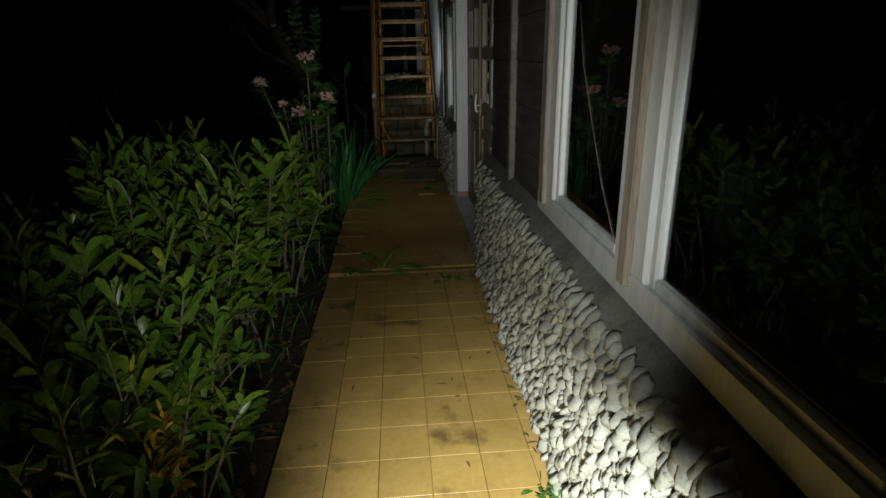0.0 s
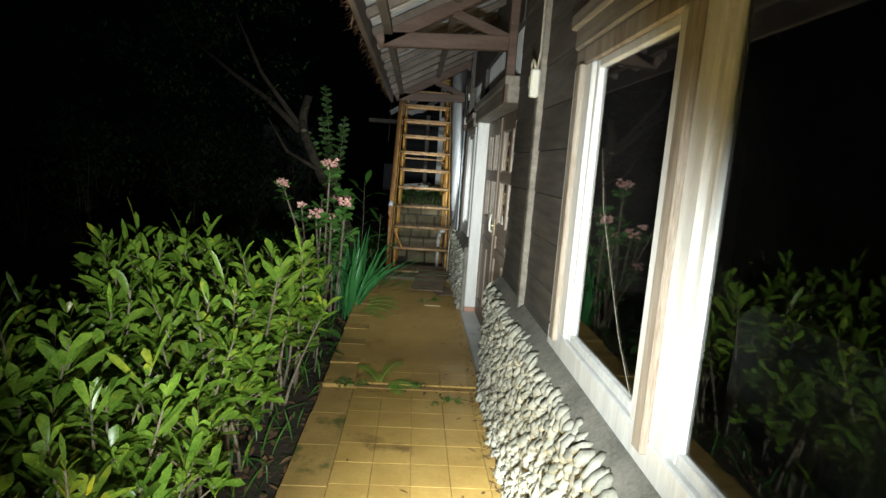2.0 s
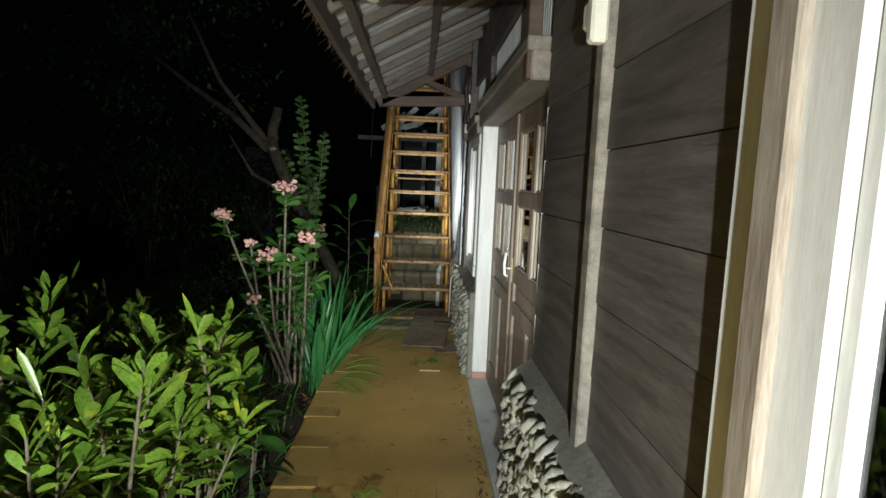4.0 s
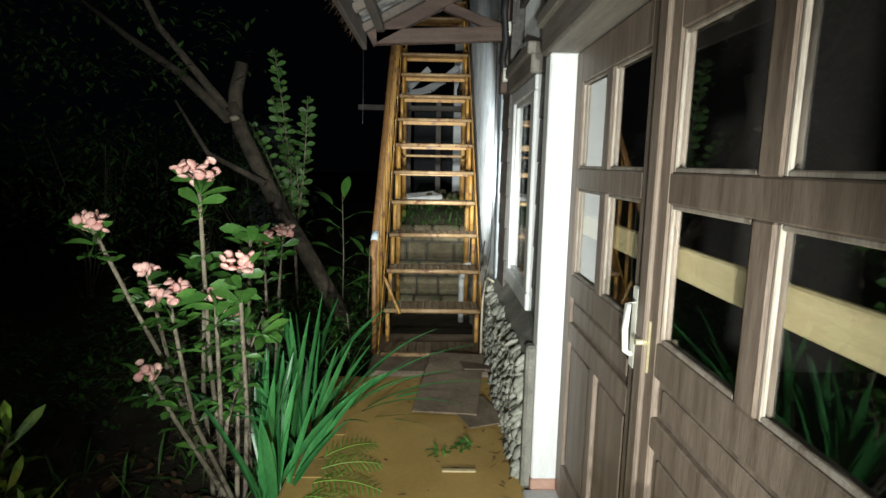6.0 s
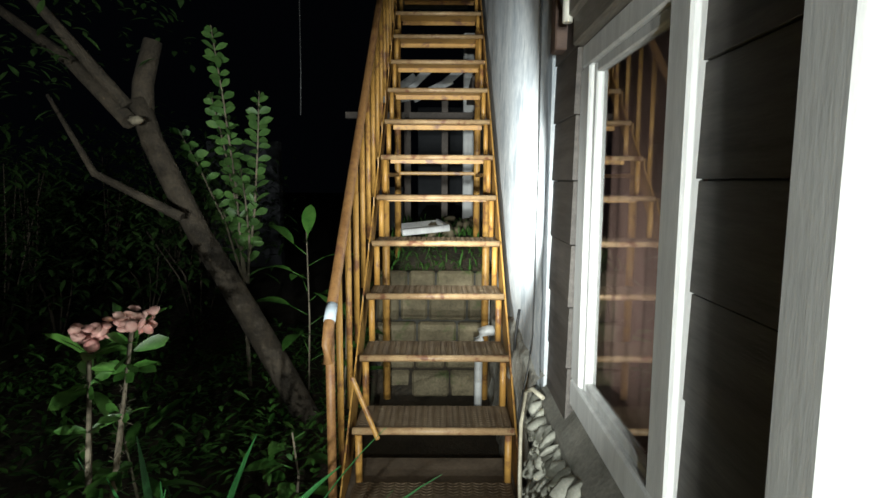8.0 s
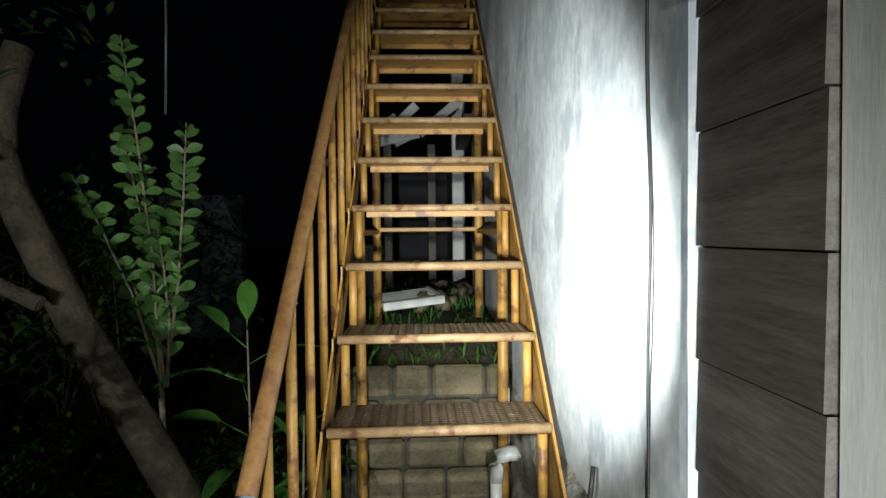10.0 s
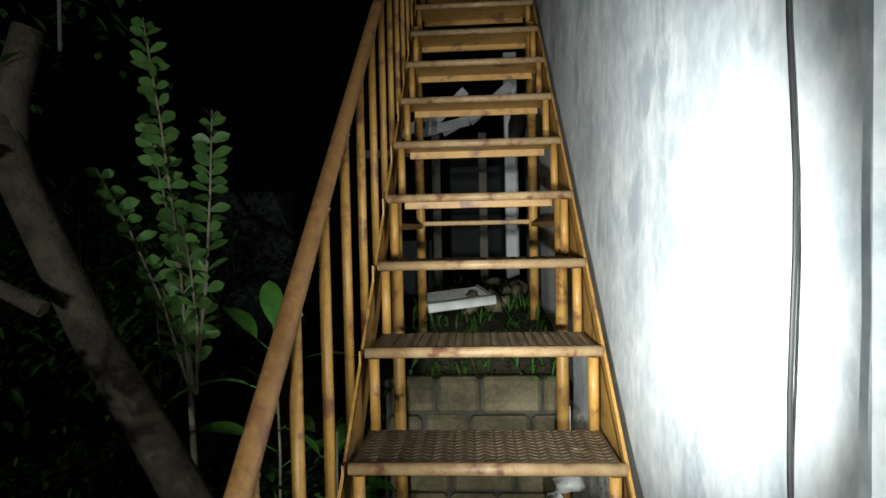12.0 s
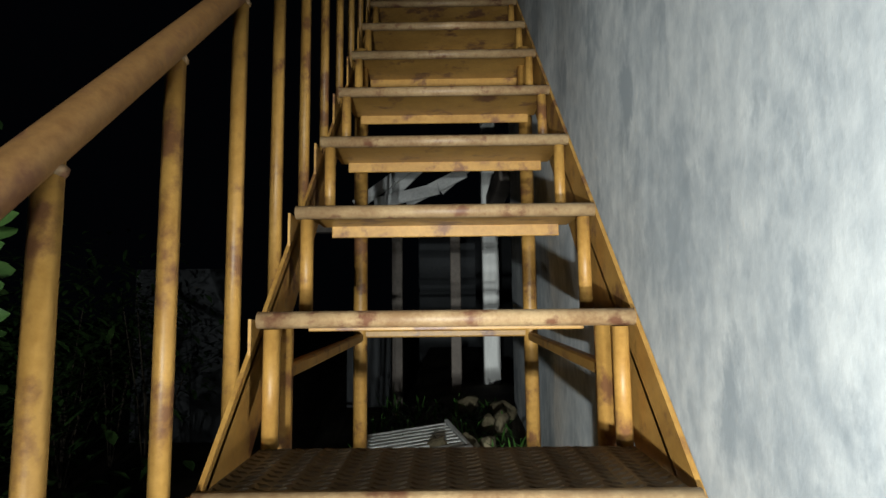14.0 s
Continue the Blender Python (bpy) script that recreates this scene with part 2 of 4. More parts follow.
class M:
    """Collects vertices and faces of one mesh."""

    def __init__(self):
        self.v, self.f, self.smooth = [], [], []

    def add(self, v, f, smooth=False):
        o = len(self.v)
        self.v += [tuple(p) for p in v]
        self.f += [tuple(i + o for i in q) for q in f]
        self.smooth += [smooth] * len(f)
        return self

    def box(self, x0, x1, y0, y1, z0, z1, b=0.004, m=None):
        b = min(b, (x1 - x0) * 0.45, (y1 - y0) * 0.45, (z1 - z0) * 0.45)
        lo, hi = (x0, y0, z0), (x1, y1, z1)
        v, idx = [], {}
        for s in range(8):
            c = [(s >> a) & 1 for a in range(3)]
            for ax in range(3):
                p = [(hi[a] if c[a] else lo[a]) if a == ax else ((hi[a] - b) if c[a] else (lo[a] + b)) for a in range(3)]
                idx[s, ax] = len(v)
                v.append(Vector(p))
        f = []
        for ax in range(3):
            u, w = (ax + 1) % 3, (ax + 2) % 3
            for side in (0, 1):
                q = [idx[(side << ax) | (i << u) | (j << w), ax] for i, j in ((0, 0), (1, 0), (1, 1), (0, 1))]
                f.append(q if side else q[::-1])
            for i, j in ((0, 0), (1, 0), (1, 1), (0, 1)):
                s0 = (i << u) | (j << w)
                s1 = s0 | (1 << ax)
                q = [idx[s0, u], idx[s1, u], idx[s1, w], idx[s0, w]]
                f.append(q if (i == j) else q[::-1])
        for s in range(8):
            q = [idx[s, 0], idx[s, 1], idx[s, 2]]
            f.append(q if bin(s).count("1") % 2 else q[::-1])
        if m:
            v = [m @ p for p in v]
        return self.add(v, f)

    def tube(self, pts, r, n=8, cap=True, r1=None):
        pts = [Vector(p) for p in pts]
        v, f = [], []
        for i, p in enumerate(pts):
            d = (pts[min(i + 1, len(pts) - 1)] - pts[max(i - 1, 0)]).normalized()
            a = d.cross(Vector((0, 0, 1)) if abs(d.z) < 0.95 else Vector((1, 0, 0))).normalized()
            c = d.cross(a)
            k = i / max(1, len(pts) - 1)
            rr = r if r1 is None else r + (r1 - r) * k
            for j in range(n):
                t = 2 * math.pi * j / n
                v.append(p + rr * (math.cos(t) * a + math.sin(t) * c))
        for i in range(len(pts) - 1):
            for j in range(n):
                f.append((i * n + j, i * n + (j + 1) % n, (i + 1) * n + (j + 1) % n, (i + 1) * n + j))
        self.add(v, f, True)
        if cap:
            o = len(self.v) - len(v)
            for q in (range(n - 1, -1, -1), range((len(pts) - 1) * n, len(pts) * n)):
                self.f.append(tuple(o + i for i in q))
                self.smooth.append(False)
        return self

    def leaf(self, base, way, length, width, droop=0.3, segs=4, fold=0.25, belly=0.5, roll=0.0):
        """A folded blade from base, bending down as it goes out; belly is where it is widest."""
        p, d = Vector(base), Vector(way).normalized()
        side = d.cross(Vector((0, 0, 1)))
        if side.length < 0.05:
            side = Vector((1, 0, 0))
        side.normalize()
        side.rotate(Matrix.Rotation(roll, 3, d))
        v, f = [], []
        for i in range(segs + 1):
            t = i / segs
            w = width * 0.5 * ((t / belly) ** 0.6 if t < belly else max(0.02, (1 - ((t - belly) / (1 - belly)) ** 2.0)) ** 0.75)
            w = max(w, 0.0015)
            up = side.cross(d)
            v += [p - side * w + up * (fold * w), p.copy(), p + side * w + up * (fold * w)]
            p = p + d * (length / segs)
            d = (d + Vector((0, 0, -droop / segs))).normalized()
        for i in range(segs):
            a = 3 * i
            f += [(a, a + 1, a + 4, a + 3), (a + 1, a + 2, a + 5, a + 4)]
        return self.add(v, f, True)

    def blob(self, c, r, n=7, rings=3, m=None, jit=0.12, rnd=random):
        """A lumpy rounded stone with radii r."""
        v, f = [], []
        for i in range(rings + 1):
            th = math.pi * (i + 0.0) / rings
            for j in range(n):
                ph = 2 * math.pi * (j + 0.5 * (i % 2)) / n
                k = 1 + rnd.uniform(-jit, jit)
                th2 = min(max(th, 0.25), math.pi - 0.25)
                p = Vector((r[0] * k * math.cos(th2), r[1] * k * math.sin(th2) * math.cos(ph), r[2] * k * math.sin(th2) * math.sin(ph)))
                v.append(Vector(c) + (m @ p if m else p))
        for i in range(rings):
            for j in range(n):
                f.append((i * n + j, (i + 1) * n + j, (i + 1) * n + (j + 1) % n, i * n + (j + 1) % n))
        f.append(tuple(range(n)))
        f.append(tuple(range((rings + 1) * n - 1, rings * n - 1, -1)))
        return self.add(v, f, True)

    def mesh(self, name, material):
        me = bpy.data.meshes.new(name)
        me.from_pydata(self.v, [], self.f)
        me.polygons.foreach_set("use_smooth", self.smooth)
        me.materials.append(material)
        me.update()
        if material in CLEAR:
            bm = bmesh.new()
            bm.from_mesh(me)
            bmesh.ops.recalc_face_normals(bm, faces=bm.faces)
            bm.to_mesh(me)
            bm.free()
        return me


def thing(name, label, category, at=(0, 0, 0), group="", kind=""):
    ob = new(name)
    ob.location = at
    ob.empty_display_size = 0.1
    return tagged(ob, label, category, group, kind)


def part(name, m, material, parent, label=""):
    """Links a collected mesh as one part under a thing; its vertices are in world places."""
    ob = new(name, m.mesh(name, material))
    ob.parent = parent
    if parent.type == "EMPTY":
        ob.matrix_parent_inverse = Matrix.Translation(-parent.location)
    return tagged(ob, label)


def solid(name, m, material, label, category, group="", kind=""):
    """A thing that is one mesh."""
    return tagged(new(name, m.mesh(name, material)), label, category, group, kind)


def setting(name, m, material, label, category):
    return solid(name, m, material, label, category, kind="structure")


def B(x0, x1, y0, y1, z0, z1, b=0.004):
    return M().box(x0, x1, y0, y1, z0, z1, b)


R = random.Random(7)


def floor_z(y):
    """The walkway's height: level at first, then rising slightly towards the stairs."""
    return 0.0 if y < 3.1 else 0.02 + (y - 3.1) * 0.028


# ---- ground, walkway bed, walls ----
X = 1.02  # face of the timber wall and window frames


def ground_height(x, y):
    h = -0.06 + 0.035 * noise.noise((x * 1.3, y * 1.3, 0)) + 0.02 * noise.noise((x * 5, y * 5, 3))
    if x < -0.6:
        h += 0.05 * min(1, (-0.6 - x))
    if y > 8.25 and x < 1.2:
        h += max(0, min(1, (y - 8.25) / 0.02)) * 0.93 * max(0, min(1, (x - 0.05) / 0.1)) + 0.16 * min(1, max(0, y - 8.3)) * (x > 0.1)
    if x > -0.1 and y < 8.2:
        h = min(h, -0.05)
    return h


gm = M()
xs = [-60, -30, -14, -8] + [-5 + 0.16 * i for i in range(41)] + [1.8, 4, 9, 20, 60]
ys = [-40, -15, -6] + [-2 + 0.17 * i for i in range(60)] + [8.21, 8.26] + [8.4 + 0.25 * i for i in range(24)] + [16, 22, 40, 80]
ys = sorted(ys)
gm.add([(x, y, ground_height(x, y)) for y in ys for x in xs],
       [(j * len(xs) + i, j * len(xs) + i + 1, (j + 1) * len(xs) + i + 1, (j + 1) * len(xs) + i) for j in range(len(ys) - 1) for i in range(len(xs) - 1)], True)
setting("ground", gm, SOIL, "dark damp garden soil beside the walkway", "ground")

bed = M()
for y0, y1 in ((-3.0, 3.09), (3.09, 6.05)):
    za, zb = floor_z(y0 + 0.02), floor_z(y1 - 0.02)
    v = [(x, y, z) for x in (-0.09, 0.97) for y, z in ((y0, -0.3), (y1, -0.3), (y1, zb - 0.012), (y0, za - 0.012))]
    bed.add(v, [(0, 1, 2, 3), (7, 6, 5, 4), (3, 2, 6, 7), (0, 3, 7, 4), (1, 5, 6, 2), (0, 4, 5, 1)])
walkway = setting("floor", bed, GROUT, "narrow ochre tiled walkway, stained with mud", "walkway")

edge = M()
for i in range(24):
    y0 = -3 + i * 0.38
    if y0 > 6:
        break
    z = floor_z(y0 + 0.19)
    edge.box(-0.115 + R.uniform(-0.006, 0.006), 0.098, y0, y0 + 0.3795, -0.2, z + 0.002 + R.uniform(-0.001, 0.001), 0.004)
setting("walkway_kerb", edge, MOSSY, "mossy cement kerb along the walkway's garden side", "kerb")

film = M()
fv = []
for i in range(27):
    y = 3.45 + 2.66 * i / 26
    for k in range(9):
        x = -0.10 + 1.055 * k / 8
        fv.append((x, y, floor_z(y) + 0.0035 + 0.0012 * noise.noise((x * 5, y * 5, 8)) - (0.009 if i == 0 else 0)))
film.add(fv, [(i * 9 + k, i * 9 + k + 1, i * 9 + k + 10, i * 9 + k + 9) for i in range(26) for k in range(8)], True)
setting("mud_film", film, MUD, "thin dried film of ochre mud over the tiles", "mud")

# white plastered wall beside the stairs
pl = M()
n_y, n_z = 40, 36
v, f = [], []
for i in range(n_y + 1):
    for j in range(n_z + 1):
        y, z = 6.405 + (10.4 - 6.405) * i / n_y, 0.70 + 4.4 * j / n_z
        bumpy = 0.010 * noise.noise((y * 2.2, z * 2.2, 1)) + 0.006 * noise.noise((y * 7, z * 7, 5))
        if i == 0:
            y += 0.012 * noise.noise((3, z * 9, 0))
        v.append((0.968 + bumpy, y, z))
for i in range(n_y):
    for j in range(n_z):
        a = i * (n_z + 1) + j
        f.append((a, a + 1, a + n_z + 2, a + n_z + 1))
pl.add(v, f, True)
pl.box(0.985, 1.20, 6.40, 10.4, -0.1, 5.1, 0.01)
setting("wall_white", pl, PLASTER, "white plastered house wall with grey mould stains", "wall")

rb = M()
v, f = [], []
for i in range(50):
    for j in range(20):
        y, z = 6.40 + 3.0 * i / 49, -0.1 + (0.90 + 0.06 * noise.noise((6.4 + 3.0 * i / 49 * 4, 0, 0))) * j / 19
        x = 0.945 + 0.045 * noise.noise((y * 6, z * 6, 9)) + 0.02 * noise.noise((y * 17, z * 17, 2)) + (0.06 if j == 19 else 0)
        v.append((x, y, z))
for i in range(49):
    for j in range(19):
        a = i * 20 + j
        f.append((a, a + 1, a + 21, a + 20))
rb.add(v, f, True)
setting("wall_base_rubble", rb, RUBBLE, "crumbling plaster and rubble at the wall's foot", "wall base")

# stone dado bodies, with ledges
def dado(name, y0, y1, top, ledge_top):
    d = M()
    d.box(0.962, 1.16, y0, y1, -0.1, top, 0.01)
    setting(name, d, MORTAR, "low wall base of mortar set with river pebbles", "wall")
    l = M()
    steps = max(2, int((y1 - y0) / 0.12))
    prof = ((0.958, top - 0.03), (0.962, top + 0.006), (1.035, ledge_top), (1.12, ledge_top), (1.12, top - 0.03))
    v, f = [], []
    for i in range(steps + 1):
        y = y0 + (y1 - y0) * i / steps
        v += [(x + 0.006 * noise.noise((y * 8, k, 0)), y, z + 0.006 * noise.noise((y * 9, k, 4))) for k, (x, z) in enumerate(prof)]
    for i in range(steps):
        for k in range(4):
            a = i * 5 + k
            f.append((a, a + 1, a + 6, a + 5))
    f += [(4, 3, 2, 1, 0), tuple(steps * 5 + k for k in range(5))]
    l.add(v, f)
    setting("ledge", l, CEMENT, "rough grey cement ledge under the timber wall", "ledge")


dado("wall_dado_1", -3.0, 3.10, 0.765, 0.825)
dado("wall_dado_2", 4.99, 6.42, 0.68, 0.775)
setting("dado_end", B(0.955, 1.03, 4.93, 4.99, 0.0, 0.73, 0.012), CEMENT, "smooth grey cement end of the pebbled base", "wall")

# timber wall boards
def boards(y0, y1, z0, z1, h=0.205, X=X):
    wall = tagged(new("wall_timber", B(X + 0.035, X + 0.12, y0, y1, z0, z1).mesh("wall_timber", SIDING)), "dark weathered timber wall of horizontal boards", "wall", kind="structure")
    z = z0
    while z < z1 - 0.02:
        top = min(z + h - 0.004, z1)
        tilt = R.uniform(0.0, 0.006)
        m = M()
        v = [(X + 0.036, y, zz) for y in (y0, y1) for zz in (z, top)] + [(X + 0.014 + tilt, y0, z), (X + 0.02, y0, top), (X + 0.014 + R.uniform(0, 0.004), y1, z), (X + 0.02, y1, top)]
        m.add(v, [(4, 6, 7, 5), (0, 4, 5, 1), (2, 3, 7, 6), (1, 5, 7, 3), (0, 2, 6, 4)])
        part("plank", m, SIDING, wall)
        z += h
    return wall


boards(1.72, 3.085, 0.81, 3.1)
boards(-3.0, -0.25, 0.81, 3.1)
boards(4.99, 5.32, 0.70, 3.1)
boards(6.08, 6.395, 0.70, 3.1, X=X - 0.042)
boards(-0.25, 1.72, 2.42, 3.1)
boards(3.12, 4.99, 2.45, 3.1)
boards(5.32, 6.08, 2.42, 3.1)
setting("trim", B(X - 0.012, X + 0.03, 2.36, 2.42, 0.76, 2.75, 0.005), HEADER_WOOD, "thin weathered vertical batten on the timber wall", "trim")


def slats(name, y0, y1, z0, z1):
    t = thing(name, "row of pale upright slats above an opening", "vent panel", ((X + 0.05), (y0 + y1) / 2, z0), kind="structure")
    part("backing", B(X + 0.075, X + 0.1, y0, y1, z0, z1), HEADER_WOOD, t)
    n = int((y1 - y0) / 0.045)
    for i in range(n):
        y = y0 + (i + 0.5) * (y1 - y0) / n
        part("slat", B(X + 0.045, X + 0.074, y - 0.017, y + 0.017, z0, z1, 0.004), WHITE_PAINT, t)


slats("vent_panel", 5.35, 6.05, 2.07, 2.42)
slats("vent_panel", 3.16, 4.9, 2.11, 2.45)
slats("vent_panel", -0.2, 1.68, 2.12, 2.42)


def header(y0, y1, z0, z1, out):
    m = M()
    m.box(X - out, X + 0.11, y0, y1, z0, z1, 0.008)
    m.box(X - out - 0.02, X + 0.11, y0 - 0.01, y1 + 0.01, z1 - 0.045, z1 + 0.012, 0.006)
    setting("trim", m, HEADER_WOOD, "projecting grey wooden head beam over an opening", "head beam")


header(5.30, 6.10, 1.93, 2.06, 0.035)
header(3.12, 4.99, 1.945, 2.10, 0.05)
header(-0.25, 1.72, 1.99, 2.11, 0.02)

# ---- windows ----


def window(name, y0, y1, z0, z1, panes, w, wood_from=None):
    """A framed window in the timber wall; panes are (y0, y1) glass openings."""
    t = thing(name, "large painted wooden window with clear panes", "window", (X, (y0 + y1) / 2, z0), kind="structure")
    part("window_sill", B(X - 0.012, X + 0.05, y0, y1, z0, z0 + w, 0.006), WHITE_PAINT, t)
    part("window_head", B(X - 0.008, X + 0.05, y0, y1, z1 - w * 0.8, z1, 0.006), FRAME_WOOD if wood_from else WHITE_PAINT, t)
    edges = [y0] + [e for p in panes for e in p] + [y1]
    for a, b in zip(edges[::2], edges[1::2]):
        st = part("window_post", B(X - 0.010, X + 0.032, a, b, z0 + w, z1 - w * 0.8, 0.006), WHITE_PAINT, t)
        if b - a > 0.15:
            part("cover_strip", B(X - 0.03, X - 0.008, a + (b - a) * 0.36, a + (b - a) * 0.62, z0 + w * 0.6, z1 - w * 0.8, 0.004), FRAME_WOOD, t)
    for a, b in panes:
        m = M()
        for q in ((a, a + 0.03, z0 + w, z1 - w * 0.8), (b - 0.03, b, z0 + w, z1 - w * 0.8)):
            m.box(X + 0.004, X + 0.03, q[0], q[1], q[2], q[3], 0.004)
        m.box(X + 0.004, X + 0.03, a + 0.03, b - 0.03, z0 + w, z0 + w + 0.03, 0.004)
        m.box(X + 0.004, X + 0.03, a + 0.03, b - 0.03, z1 - w * 0.8 - 0.03, z1 - w * 0.8, 0.004)
        part("window_frame", m, WHITE_PAINT, t)
        g = part("pane", B(X + 0.018, X + 0.022, a + 0.015, b - 0.015, z0 + w + 0.015, z1 - w * 0.8 - 0.015, 0.0005), GLASS, t, "clear glass pane with night reflections")
        g.visible_shadow = False
    return t


win_a = window("window_1", -0.25, 1.72, 0.832, 1.99, [(-0.06, 0.665), (0.86, 1.50)], 0.085, True)
crack = M()
crack.tube([(X + 0.016, 1.38, 1.62), (X + 0.016, 1.30, 1.42), (X + 0.016, 1.16, 1.22), (X + 0.016, 1.06, 1.08), (X + 0.016, 0.93, 0.95)], 0.0005, 5)
part("crack", crack, PALECABLE, win_a, "pale crack running down the glass")
window("window_2", 5.32, 6.08, 0.782, 1.93, [(5.415, 5.98)], 0.09)

# ---- door ----
setting("door_jamb", B(0.992, 1.135, 4.895, 4.99, 0.13, 1.945, 0.006), WHITE_PAINT, "white painted wooden door post", "door post")
setting("door_jamb_base", B(0.990, 1.137, 4.893, 4.992, 0.03, 0.13, 0.006), TERRACOTTA, "pink terracotta foot of the door post", "door post")
setting("door_jamb_near", B(1.040, 1.135, 3.088, 3.108, 0.086, 1.944, 0.006), WHITE_PAINT, "pale painted wooden door post", "door post")
setting("door_step", B(0.955, 1.20, 3.10, 4.893, -0.1, 0.085, 0.008), PALE_TILE, "pale tiled threshold under the double door", "threshold")


def door_leaf(name, y0, y1, x, latch):
    z0, z1 = 0.092, 1.94
    t = thing(name, "brown wooden door leaf with four glass panes, closed", "door", (x, (y0 + y1) / 2, z0), kind="structure")
    st = 0.085
    part("stile", B(x, x + 0.04, y0, y0 + st, z0, z1, 0.004), DOOR_WOOD, t)
    part("stile", B(x, x + 0.04, y1 - st, y1, z0, z1, 0.004), DOOR_WOOD, t)
    mid = (y0 + y1) / 2
    for za, zb in ((z0, z0 + 0.16), (0.80, 0.88), (0.985, 1.075), (1.42, 1.495), (1.82, z1)):
        part("rail", B(x, x + 0.04, y0 + st, y1 - st, za, zb, 0.004), DOOR_WOOD, t)
    for za, zb in ((1.075, 1.42), (1.495, 1.82)):
        part("muntin", B(x, x + 0.04, mid - 0.032, mid + 0.032, za, zb, 0.004), DOOR_WOOD, t)
        for a, b in ((y0 + st, mid - 0.032), (mid + 0.032, y1 - st)):
            g = part("pane", B(x + 0.018, x + 0.022, a, b, za, zb, 0.0005), GLASS, t)
            g.visible_shadow = False
            bead = M()
            for q in ((a, a + 0.012, za, zb), (b - 0.012, b, za, zb), (a + 0.012, b - 0.012, za, za + 0.012), (a + 0.012, b - 0.012, zb - 0.012, zb)):
                bead.box(x + 0.006, x + 0.017, *q, 0.003)
            part("glazing_bead", bead, FRAME_WOOD, t)
    part("muntin", B(x, x + 0.04, mid - 0.03, mid + 0.03, z0 + 0.16, 0.80, 0.004), DOOR_WOOD, t)
    for a, b, za, zb in ((y0 + st, mid - 0.03, z0 + 0.16, 0.80), (mid + 0.03, y1 - st, z0 + 0.16, 0.80), (y0 + st, y1 - st, 0.88, 0.985)):
        m = B(x + 0.016, x + 0.028, a, b, za, zb, 0.002)
        m.box(x + 0.008, x + 0.017, a + 0.035, b - 0.035, za + 0.02, zb - 0.02, 0.006)
        part("panel", m, DOOR_WOOD, t)
    if latch:
        h = M()
        h.box(x - 0.012, x, y0 + 0.02, y0 + 0.062, 0.96, 1.19, 0.006)
        hh = part("door_handle", h, PLASTIC, t, "cream pull handle on a long plate")
        part("grip", M().tube([(x - 0.012, y0 + 0.04, 1.0), (x - 0.03, y0 + 0.04, 1.01), (x - 0.034, y0 + 0.04, 1.07), (x - 0.03, y0 + 0.04, 1.14), (x - 0.012, y0 + 0.04, 1.15)], 0.009, 8), PLASTIC, hh)
    else:
        part("lock_plate", B(x - 0.006, x, y1 - 0.05, y1 - 0.02, 0.98, 1.12, 0.004), BRASS, t, "worn brass lock plate")
        k = M().tube([(x - 0.035, y1 - 0.035, 1.06), (x, y1 - 0.035, 1.06)], 0.008, 8)
        part("door_knob", k, BRASS, t)


door_leaf("door_1", 3.112, 4.045, 1.098, False)
door_leaf("door_2", 4.049, 4.892, 1.098, True)
setting("door_meeting_strip", B(1.082, 1.0975, 4.005, 4.058, 0.095, 1.93, 0.004), DOOR_WOOD, "vertical cover strip where the door leaves meet", "trim")
solid("crossbar", B(1.145, 1.165, 3.0, 5.0, 1.235, 1.315, 0.005), PALEWOOD, "pale plank barring the double door from inside", "plank")

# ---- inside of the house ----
setting("floor_inside", B(1.20, 4.6, -3.0, 6.4, -0.05, 0.06), INTERIOR, "floor inside the house, coloured dark for the unlit room", "floor")
setting("wall_inside_back", B(4.6, 4.75, -3.0, 6.4, -0.1, 3.1), INTERIOR, "plain wall inside the house, coloured dark for the unlit room", "wall")
setting("wall_inside_end", B(1.16, 4.6, -3.15, -3.0, -0.1, 3.1), INTERIOR, "plain wall inside the house, coloured dark for the unlit room", "wall")
setting("wall_inside_far", B(1.20, 4.6, 6.4, 6.5, -0.1, 3.1), INTERIOR, "plain wall inside the house, coloured dark for the unlit room", "wall")
setting("ceiling", B(1.16, 4.75, -3.15, 6.5, 3.1, 3.2), INTERIOR, "ceiling inside the house, coloured dark for the unlit room", "ceiling")
cm = M()
v, f = [], []
for i in range(61):
    y = 5.22 + 1.1 * i / 60
    x = 1.16 + 0.006 * math.sin(i * 0.9) + 0.004 * math.sin(i * 0.37)
    v += [(x, y, 0.65), (x, y, 2.0)]
f = [(2 * i, 2 * i + 2, 2 * i + 3, 2 * i + 1) for i in range(60)]
cm.add(v, f, True)
solid("curtain", cm, CURTAIN, "drawn red-brown curtain hanging behind the window", "curtain")
rod = M().tube([(1.16, 5.20, 2.0), (1.16, 6.35, 2.0)], 0.01, 8)
solid("curtain_rod", rod, DOOR_WOOD, "thin dark curtain rod inside the window", "curtain rod")

sofa = thing("sofa", "low sofa covered with a grey cloth", "sofa", (2.4, 1.5, 0.06))
sb = M()
sb.box(2.10, 2.80, 1.05, 2.05, 0.07, 0.46, 0.05)
part("seat", sb, CLOTH, sofa)
bk = M()
bk.box(1.98, 2.14, 1.05, 2.05, 0.40, 0.98, 0.07)
part("backrest", bk, CLOTH, sofa)
for y in (0.92, 2.04):
    part("armrest", B(2.08, 2.80, y, y + 0.14, 0.07, 0.68, 0.05), CLOTH, sofa)

# ---- eave over the walkway ----
EX0, EZ0, SLOPE = 0.10, 2.27, math.tan(radians(28))


def roof_z(x):
    return EZ0 + (x - EX0) * SLOPE


